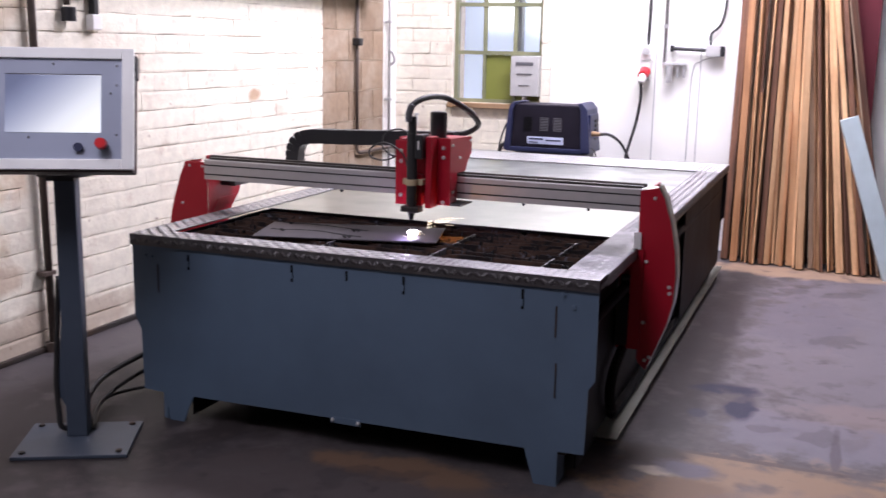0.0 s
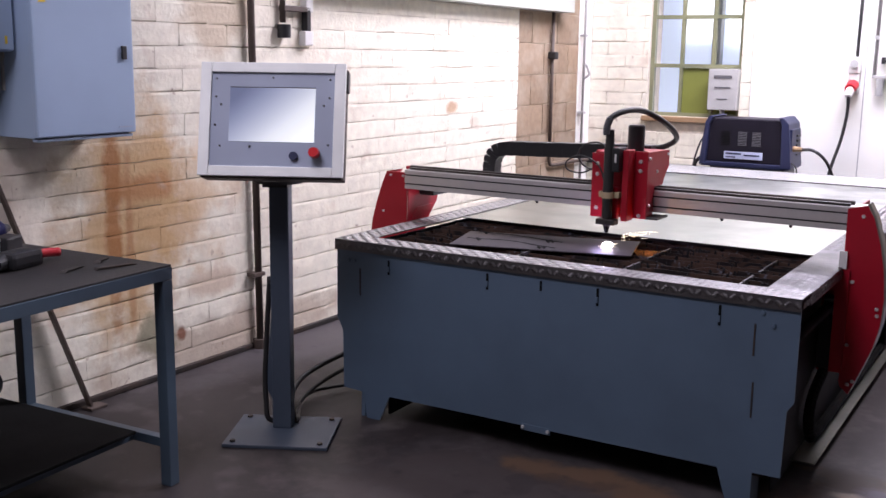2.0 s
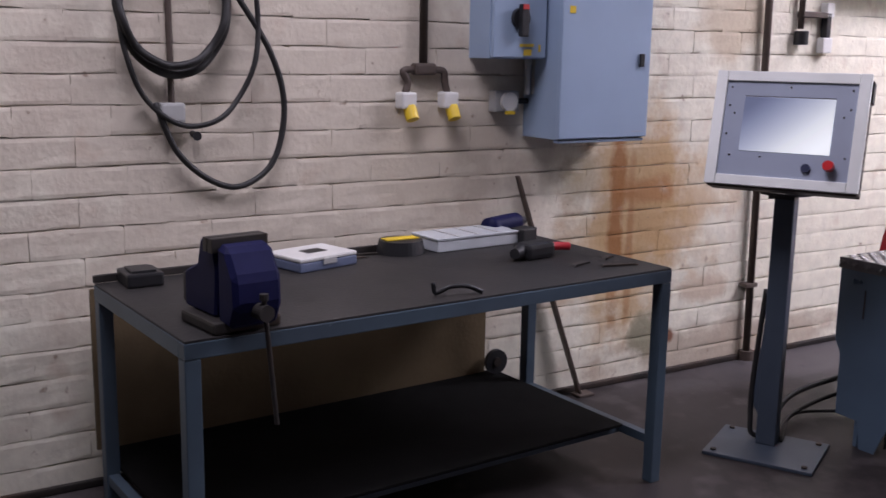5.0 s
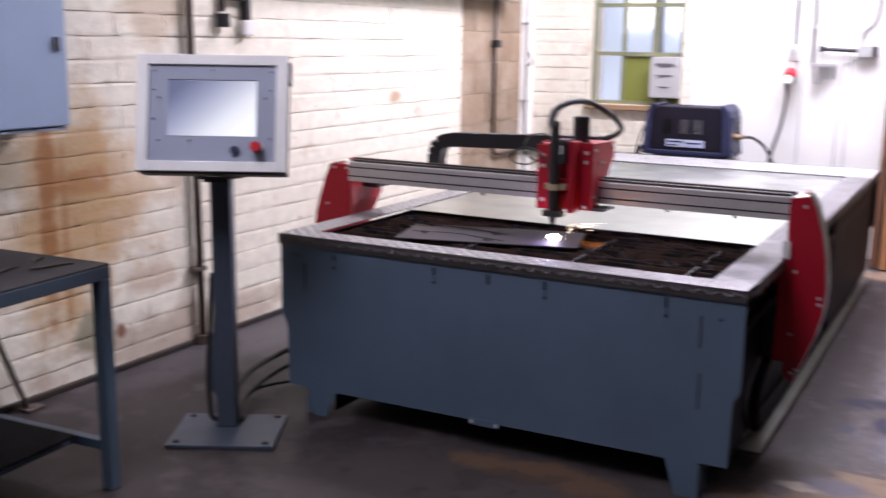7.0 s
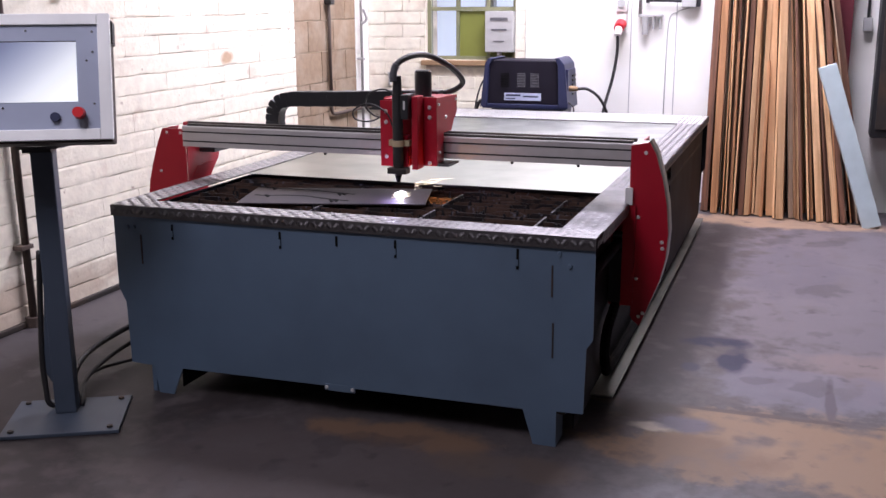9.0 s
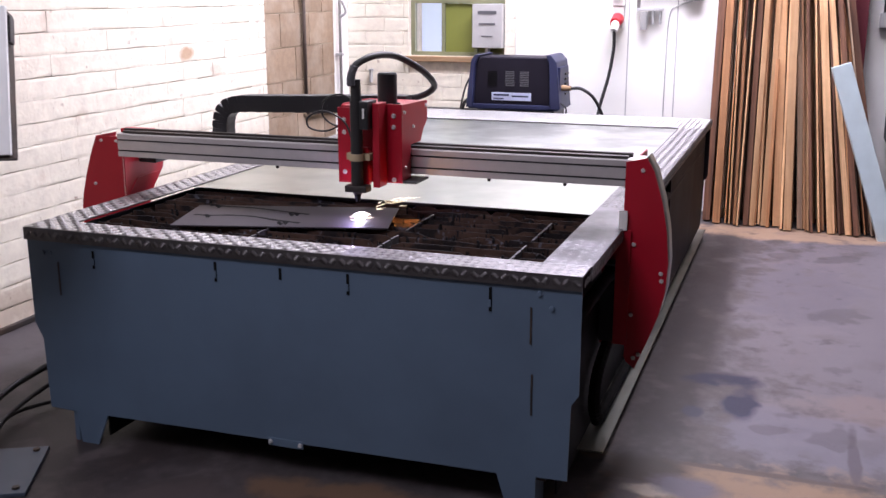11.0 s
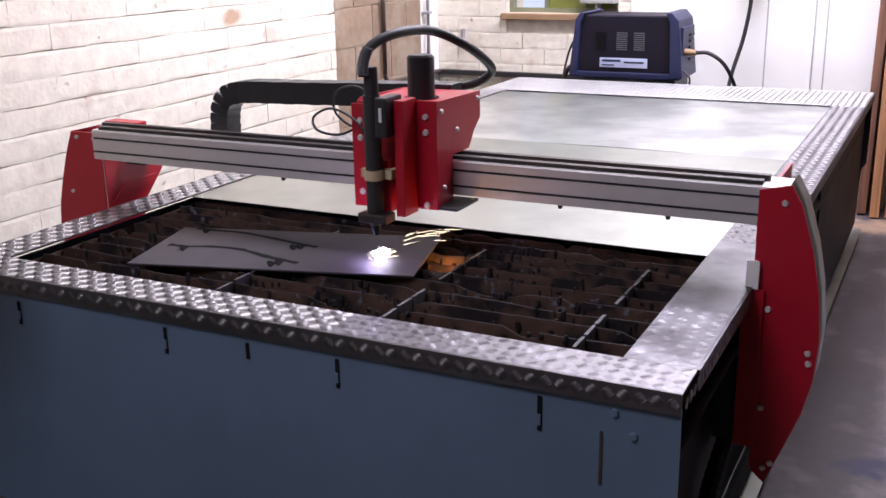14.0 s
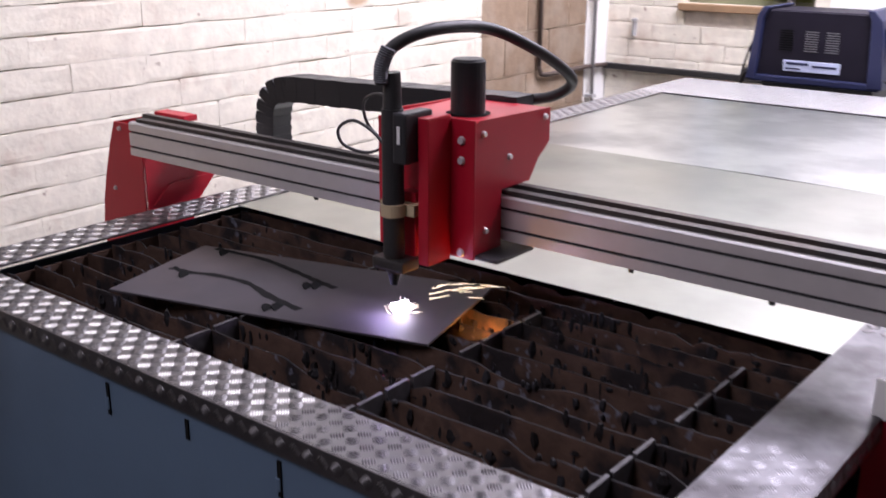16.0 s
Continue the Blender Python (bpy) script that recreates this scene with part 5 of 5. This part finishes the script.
part("bend", tube([(WX + 0.03, 4.10, 0.78), (WX + 0.03, 4.11, 0.73), (WX + 0.03, 4.18, 0.70), (WX + 0.03, 4.6, 0.70), (WX + 0.03, 4.88, 0.69)], 0.014, 6, 12), M_PIPE, cc, smooth=True)
cp = thing("corner_pipe", (WX, 4.72, 0), "grey vertical pipe in the corner", "pipe")
part("pipe", cyl((WX + 0.04, 4.70, 0), (WX + 0.04, 4.70, 4.4), 0.012, seg=14), M_GREYPIPE, cp, smooth=True)
part("valve", tube([(WX + 0.05, 4.69, 1.40), (WX + 0.09, 4.70, 1.44), (WX + 0.07, 4.68, 1.52)], 0.011, 5, 8), M_GREYPIPE, cp)
for z in (0.5, 1.1, 1.75):
    part("clip", box(WX + 0.001, 4.675, z, WX + 0.06, 4.725, z + 0.02, 0.003), M_GREYPIPE, cp)
tap = thing("wall_hook", (-0.75, YB, 0.95), "small grey hook on the back wall", "hook")
part("hook", box(-0.80, YB - 0.04, 0.88, -0.785, YB + 0.005, 0.99, 0.003), M_GREYPIPE, tap)
part("arm", box(-0.80, YB - 0.05, 0.975, -0.76, YB - 0.041, 0.99), M_GREYPIPE, tap)
meter = thing("meter_box", (0.19, YB, 1.15), "white meter box with grey display strips by the window", "meter box")
part("body", box(0.075, YB - 0.06, 1.17, 0.315, YB + 0.069, 1.50, 0.006), M_GREYPIPE, meter)
for a in ((0.12, 1.425, 0.27, 1.45), (0.13, 1.345, 0.26, 1.358), (0.15, 1.255, 0.24, 1.263)):
    part("panel_strip", box(a[0], YB - 0.064, a[1], a[2], YB - 0.0605, a[3]), M_VENT, meter)
part("gland", cyl((0.19, YB - 0.02, 1.115), (0.19, YB - 0.02, 1.17), 0.02, seg=14), M_GREYPIPE, meter)

weld = thing("plasma_power_unit", (0.53, 4.36, 0.35), "dark navy plasma power unit standing on a black trolley", "power unit")
part("side_shell", prism([(0.215, 0.83), (0.245, 1.12), (0.275, 1.165), (0.765, 1.165), (0.80, 1.12), (0.825, 0.83)], "y", 4.25, 4.55, 0.008), matte(material("charcoal_case", (0.012, 0.010, 0.017), 0.55)), weld, "charcoal metal side")
part("end_frame", prism([(0.185, 0.81), (0.222, 1.14), (0.25, 1.18), (0.285, 1.18), (0.252, 1.12), (0.235, 0.81)], "y", 4.22, 4.57, 0.004), M_NAVY, weld, "navy plastic end frame")
part("end_frame", prism([(0.875, 0.81), (0.84, 1.14), (0.80, 1.185), (0.765, 1.185), (0.79, 1.13), (0.80, 0.81)], "y", 4.22, 4.57, 0.004), M_NAVY, weld, "navy plastic end frame")
part("bottom_rail", box(0.20, 4.225, 0.80, 0.86, 4.57, 0.835, 0.006), M_NAVY, weld)
for k, xa in enumerate((0.34, 0.47, 0.575)):
    for i in range(9):
        part("vent_slot", box(xa, 4.2455, 0.965 + 0.012 * i, xa + (0.065 if k else 0.07), 4.2495, 0.9705 + 0.012 * i), M_CUT if k == 0 else M_VENT, weld)
part("badge", box(0.37, 4.2445, 0.862, 0.66, 4.2492, 0.918, 0.002), material("badge_pale", (0.50, 0.55, 0.72), 0.4), weld)
for a in ((0.385, 0.895, 0.50, 0.908), (0.52, 0.888, 0.64, 0.899), (0.385, 0.872, 0.46, 0.88)):
    part("badge_bar", box(a[0], 4.2425, a[1], a[2], 4.2442, a[3]), M_NAVY, weld)
part("front_face", box(0.83, 4.26, 0.84, 0.862, 4.53, 1.10, 0.006), M_NAVY, weld)
part("outlet", cyl((0.862, 4.32, 0.955), (0.93, 4.31, 0.955), 0.022, 0.016, 18), M_SILL, weld, "copper coloured cable outlet")
for i in range(5):
    part("louvre", box(0.8625, 4.40, 0.90 + 0.035 * i, 0.872, 4.50, 0.915 + 0.035 * i), M_BLACK, weld)
part("output_cable", tube([(0.93, 4.31, 0.955), (1.0, 4.31, 0.955), (1.08, 4.33, 0.90), (1.13, 4.38, 0.80), (1.15, 4.45, 0.68), (1.16, 4.5, 0.5)], 0.011, 8, 10), M_RUBBER, weld, smooth=True)
part("rear_cable", tube([(0.25, 4.30, 0.86), (0.17, 4.30, 0.85), (0.13, 4.30, 0.78), (0.12, 4.30, 0.6)], 0.014, 8, 10), M_RUBBER, weld, smooth=True)
part("rear_cable", tube([(0.25, 4.32, 1.03), (0.17, 4.35, 1.0), (0.10, 4.4, 0.85), (0.06, 4.4, 0.6)], 0.007, 8, 10), M_RUBBER, weld, smooth=True)
part("side_cable", tube([(0.86, 4.26, 0.86), (0.91, 4.25, 0.82), (0.90, 4.25, 0.76), (0.82, 4.26, 0.74)], 0.006, 8, 8), M_RUBBER, weld, smooth=True)
weld.location += Vector((0.055, 0, -0.022))
trol = thing("trolley", (0.53, 4.36, 0), "black steel trolley under the power unit", "trolley")
part("deck", box(0.325, 4.24, 0.718, 0.885, 4.56, 0.776, 0.006), M_BLACK, trol)
for x in (0.345, 0.835):
    for y in (4.26, 4.51):
        part("leg", box(x, y, 0.06, x + 0.03, y + 0.03, 0.717), M_BLACK, trol)
        part("castor", cyl((x + 0.005, y + 0.015, 0.03), (x + 0.025, y + 0.015, 0.03), 0.03, seg=18), M_RUBBER, trol)
part("lower_deck", box(0.335, 4.25, 0.25, 0.875, 4.55, 0.265), M_BLACK, trol)

rs = thing("three_phase_socket", (1.2, YB, 1.4), "red industrial plug in a white wall socket", "electrical socket")
part("switch_body", box(1.155, YB - 0.09, 1.49, 1.245, YB - 0.013, 1.61, 0.01), M_WHITE, rs)
part("dial", cyl((1.2, YB - 0.105, 1.56), (1.2, YB - 0.09, 1.56), 0.03, seg=24), M_GREYPIPE, rs)
part("socket_body", box(1.16, YB - 0.08, 1.33, 1.24, YB - 0.013, 1.489, 0.01), M_WHITE, rs)
part("plug", cyl((1.195, YB - 0.15, 1.37), (1.2, YB - 0.078, 1.40), 0.04, 0.045, 24), material("red_plug", (0.62, 0.02, 0.03), 0.4), rs, "red plug")
part("plug_end", cyl((1.193, YB - 0.19, 1.315), (1.195, YB - 0.13, 1.37), 0.024, 0.034, 18), M_WHITE, rs)
part("supply_cable", tube([(1.193, YB - 0.18, 1.32), (1.19, YB - 0.16, 1.18), (1.16, YB - 0.16, 0.98), (1.11, YB - 0.2, 0.76), (1.08, YB - 0.28, 0.5)], 0.012, 8, 10), M_RUBBER, rs, smooth=True)
part("feed_cable", cyl((1.205, YB - 0.03, 1.61), (1.225, YB - 0.03, 4.4), 0.012, seg=12), M_RUBBER, rs)
ap = thing("air_line", (1.36, YB, 1.4), "grey air pipe with regulator and taps on the wall", "air pipe")
part("pipe", cyl((1.34, YB - 0.04, 1.47), (1.335, YB - 0.04, 4.4), 0.013, seg=12), M_GREYPIPE, ap, smooth=True)
part("joint", cyl((1.338, YB - 0.04, 1.74), (1.338, YB - 0.04, 1.77), 0.019, seg=8), M_GREYPIPE, ap)
part("manifold", box(1.33, YB - 0.07, 1.455, 1.52, YB - 0.025, 1.475, 0.004), M_GREYPIPE, ap)
part("regulator", cyl((1.385, YB - 0.06, 1.32), (1.385, YB - 0.06, 1.45), 0.024, 0.028, 18), M_GREYPIPE, ap)
for x in (1.45, 1.50):
    part("tap", cyl((x, YB - 0.05, 1.36), (x, YB - 0.05, 1.455), 0.010, seg=10), M_GREYPIPE, ap)
sp = thing("strip_heater", (1.58, YB, 1.57), "black rod fitting with a grey end box on the wall", "wall fitting")
part("rod", cyl((1.40, YB - 0.05, 1.585), (1.66, YB - 0.05, 1.575), 0.014, seg=14), M_BLACK, sp)
part("rod_end", box(1.385, YB - 0.075, 1.56, 1.41, YB - 0.013, 1.61, 0.004), M_BLACK, sp)
part("end_box", box(1.66, YB - 0.085, 1.525, 1.77, YB - 0.013, 1.615, 0.008), M_GREYPIPE, sp)
part("end_cap", box(1.77, YB - 0.08, 1.53, 1.80, YB - 0.02, 1.61, 0.008), M_BLACK, sp)
part("cable", tube([(1.69, YB - 0.04, 1.615), (1.69, YB - 0.04, 1.70), (1.76, YB - 0.04, 1.78), (1.79, YB - 0.04, 1.95), (1.79, YB - 0.04, 2.3)], 0.010, 8, 10), M_RUBBER, sp, smooth=True)
part("wire", tube([(1.72, YB - 0.02, 1.525), (1.62, YB - 0.018, 1.49), (1.56, YB - 0.018, 1.40), (1.55, YB - 0.018, 0.9), (1.55, YB - 0.018, 0.4)], 0.004, 8, 6), M_GREYPIPE, sp)

# timber stack leaning on the back wall
rng = random.Random(11)
GROUP = "timber stack leaning on the wall"


def plank(x, y, lean, tilt_y, width, thick, length, mat, label, turn=0.0):
    ob = part("timber_plank", box(-thick / 2, -width / 2, 0, thick / 2, width / 2, length, 0.0025), mat)
    ob.matrix_basis = pose(x, y, 0.004, tilt_y, lean, turn)
    return tagged(ob, label, "plank", GROUP)


NAMES = {0: "pale pine plank leaning upright in the stack", 1: "brown oak plank leaning upright in the stack", 2: "dark walnut plank leaning upright in the stack",
         3: "weathered rough plank leaning upright in the stack"}
x, i = 1.915, 0
kinds = [2, 1, 1, 0, 2, 1, 0, 2, 0, 1, 0, 0, 1, 0, 0, 0, 3, 0, 1, 0, 0, 2, 0, 1, 0, 0, 1, 2, 2, 0, 1, 2, 3, 1, 3, 2, 2, 3, 1, 3, 2, 0, 1, 3, 2, 3, 1, 3]
while x < 3.06:
    k = kinds[i % len(kinds)]
    thick = rng.choice((0.009, 0.011, 0.013, 0.016, 0.018, 0.022, 0.035, 0.05))
    f = (x - 1.9) / 1.1
    lean = -0.3 - 14.5 * max(0, f - 0.3) ** 1.15 + rng.uniform(-0.7, 0.7)
    length = 2.75 + rng.uniform(-0.15, 0.2)
    if i % 7 == 5:
        length = rng.uniform(1.1, 1.7)
    y = 4.60 - 0.14 * f + rng.uniform(-0.05, 0.06)
    plank(x + thick / 2, y, lean, -4.4 - rng.uniform(0, 0.9), rng.uniform(0.12, 0.2), thick, length, M_WOODS[k], NAMES[k], rng.uniform(-3, 3))
    x += thick + rng.choice((0.001, 0.002, 0.004, 0.009, 0.02, 0.032))
    i += 1
for x, lean, n in ((3.02, -14.5, 2), (3.07, -15.5, 3), (3.12, -15.0, 1)):
    plank(x, 4.56, lean, -4.8, 0.16, 0.03, 2.7, M_WOODS[n], NAMES[n])
plank(3.12, 4.33, -18.5, -3.5, 0.06, 0.122, 1.19, M_FOAM, "pale blue faced board leaning in front of the stack", 8)
for i in range(16):
    x = 1.95 + 0.07 * i
    plank(x, 4.75 + rng.uniform(0, 0.03), -0.4 - 11 * max(0, (x - 2.15)) ** 1.2, -2.9, 0.14, 0.05, 2.8, M_WOODS[(2, 3, 1, 2)[i % 4]], NAMES[(2, 3, 1, 2)[i % 4]])

mach = thing("dark_machine", (3.35, 4.6, 0), "dark machine cabinet standing by the far wall", "machine")
part("body", box(3.07, 4.65, 0.60, 3.75, 4.9, 1.75, 0.01), M_BLACK, mach)
part("door", box(3.10, 4.635, 0.66, 3.72, 4.6495, 1.5, 0.006), M_DARKSTEEL, mach)
for x in (3.30, 3.68):
    for y in (4.67, 4.84):
        part("leg", box(x, y, 0, x + 0.05, y + 0.05, 0.599, 0.003), M_BLACK, mach)
dc = thing("drop_switch", (3.06, 4.8, 1.5), "grey switch hanging on a black cable", "switch")
part("cable", cyl((3.0, YB - 0.04, 1.45), (3.0, YB - 0.04, 3.0), 0.010, seg=10), M_RUBBER, dc)
part("switch", box(2.97, YB - 0.07, 1.35, 3.03, YB - 0.013, 1.45, 0.008), M_GREYPIPE, dc)

# ---- bricks and blocks, last ----


def brick_mesh(name, length, height, depth, mat, seed, rough=0.0010, nx=4, nz=4):
    """A brick with an uneven painted face; it lies along local x and faces local -y."""
    rng = random.Random(seed)
    bm = bmesh.new()
    grid = {}
    for i in range(nx + 1):
        for k in range(nz + 1):
            edge = i in (0, nx) or k in (0, nz)
            u, v = (0, 0.07, 0.5, 0.93, 1)[i] * length, (0, 0.14, 0.5, 0.86, 1)[k] * height
            drop = 0.0012 if k in (0, nz) else 0.0002 if edge else 0
            grid[i, k] = bm.verts.new((u + rng.uniform(-1, 1) * 0.002, -depth + drop + rng.uniform(-rough, rough) * (0.5 if edge else 1), v + (rng.uniform(-1, 1) * 0.004 if k in (0, nz) else 0)))
    back = [bm.verts.new(p) for p in ((0, 0, 0), (length, 0, 0), (length, 0, height), (0, 0, height))]
    for i in range(nx):
        for k in range(nz):
            bm.faces.new((grid[i, k], grid[i + 1, k], grid[i + 1, k + 1], grid[i, k + 1]))
    bm.faces.new([grid[i, 0] for i in range(nx, -1, -1)] + [back[0], back[1]])
    bm.faces.new([grid[i, nz] for i in range(nx + 1)] + [back[2], back[3]])
    bm.faces.new([grid[0, k] for k in range(nz + 1)] + [back[3], back[0]])
    bm.faces.new([grid[nx, k] for k in range(nz, -1, -1)] + [back[1], back[2]])
    bmesh.ops.recalc_face_normals(bm, faces=bm.faces)
    me = bpy.data.meshes.new(name)
    bm.to_mesh(me)
    bm.free()
    me.materials.append(mat)
    return me


BRL, BRH, JOINT = 0.325, 0.107, 0.0045
bricks = [brick_mesh("brick", BRL - 0.0008, BRH - JOINT, 0.0165, M_BRICK, s) for s in range(8)]
loose_v, loose_f = [], []
rng = random.Random(3)


def lay(me, m, parent, single, name="brick"):
    if single:
        ob = new(name, me)
        ob.parent = parent
        ob.matrix_basis = m
        return
    k = len(loose_v)
    loose_v.extend(tuple(m @ v.co) for v in me.vertices)
    loose_f.extend(tuple(k + i for i in p.vertices) for p in me.polygons)


def flush(name, mat, parent):
    me = bpy.data.meshes.new(name)
    me.from_pydata(list(loose_v), [], list(loose_f))
    me.materials.append(mat)
    ob = new(name, me)
    ob.parent = parent
    loose_v.clear(), loose_f.clear()
    return tagged(ob, kind="stuff")


# left wall: courses along y, faces to +x
for c in range(22):
    y = -5.6 + (BRL / 2 if c % 2 else 0) + rng.uniform(-0.03, 0.03)
    while y < 3.55:
        z = 0.004 + c * BRH
        m = Matrix.Translation((WX - 0.0125, y, z)) @ Matrix.Rotation(radians(90), 4, "Z") @ Matrix.Translation((0, rng.uniform(-0.003, 0.0), 0))
        end = y + BRL > 3.56
        if end:
            m = m @ Matrix.Diagonal(((3.56 - y) / BRL, 1, 1, 1))
        lay(rng.choice(bricks), m, wall_left, -2.1 < y < 3.2 and c < 17)
        y += BRL
flush("brickwork", M_BRICK, wall_left)
tagged(part("wall_left_upper", box(WX - 0.0115, -9, 22 * BRH + 0.005, WX + 0.001, 3.56, 4.5), M_PLASTER), "white painted upper wall", "wall", kind="structure")
tagged(part("wall_left_end", box(WX - 0.0115, -9, 0, WX + 0.001, -5.7, 22 * BRH), M_PLASTER), "white painted wall end", "wall", kind="structure")
# bare blocks beside the corner
blocks = [brick_mesh("block", 0.44, 0.232, 0.014, M_BLOCK, 50 + s, 0.002) for s in range(4)]
for c in range(10):
    y = 3.565 + (-0.22 if c % 2 else 0)
    while y < 4.66:
        ya, yb = max(y, 3.565), min(y + 0.44, 4.66)
        if yb - ya > 0.03:
            m = Matrix.Translation((WX - 0.0115, ya, 0.005 + c * 0.24)) @ Matrix.Rotation(radians(90), 4, "Z") @ Matrix.Diagonal(((yb - ya) / 0.447, 1, 1, 1))
            ob = new("block", rng.choice(blocks))
            ob.parent, ob.matrix_basis = wall_left, m
        y += 0.447
tagged(part("wall_left_corner", box(WX - 0.011, 4.665, 0, WX + 0.002, YB, 4.5), M_PLASTER), "white painted corner strip", "wall", kind="structure")
tagged(part("wall_left_joints", box(WX - 0.0118, 3.562, 0, WX - 0.004, 4.664, 2.42), M_BLOCKJOINT), "pale mortar joints between blocks", "wall", kind="structure")
tagged(part("wall_left_head", box(WX - 0.011, 3.562, 2.421, WX + 0.002, 4.664, 4.5), M_PLASTER), "white painted wall head", "wall", kind="structure")
# back wall: courses along x, faces to -y
for c in range(22):
    x = -1.0 - (BRL / 2 if c % 2 else 0)
    z = 0.004 + c * BRH
    while x < 0.40:
        for a, b in ((max(x, -0.995), min(x + BRL - 0.004, 0.405)),):
            spans = [(a, b)]
            if z + BRH > WIN[2] - 0.05 and z < WIN[3]:
                spans = [(a, min(b, WIN[0] - 0.001)), (max(a, WIN[1] + 0.001), b)]
            for p, q in spans:
                if q - p > 0.02:
                    lay(rng.choice(bricks), Matrix.Translation((p, YB + 0.0125, z)) @ Matrix.Diagonal(((q - p) / BRL, 1, 1, 1)), wall_back, False)
        x += BRL
flush("brickwork", M_BRICK, wall_back)
tagged(part("wall_back_head", box(-1.0, YB - 0.002, 22 * BRH + 0.1, 0.409, YB + 0.0115, 4.5), M_PLASTER), "white painted wall head", "wall", kind="structure")
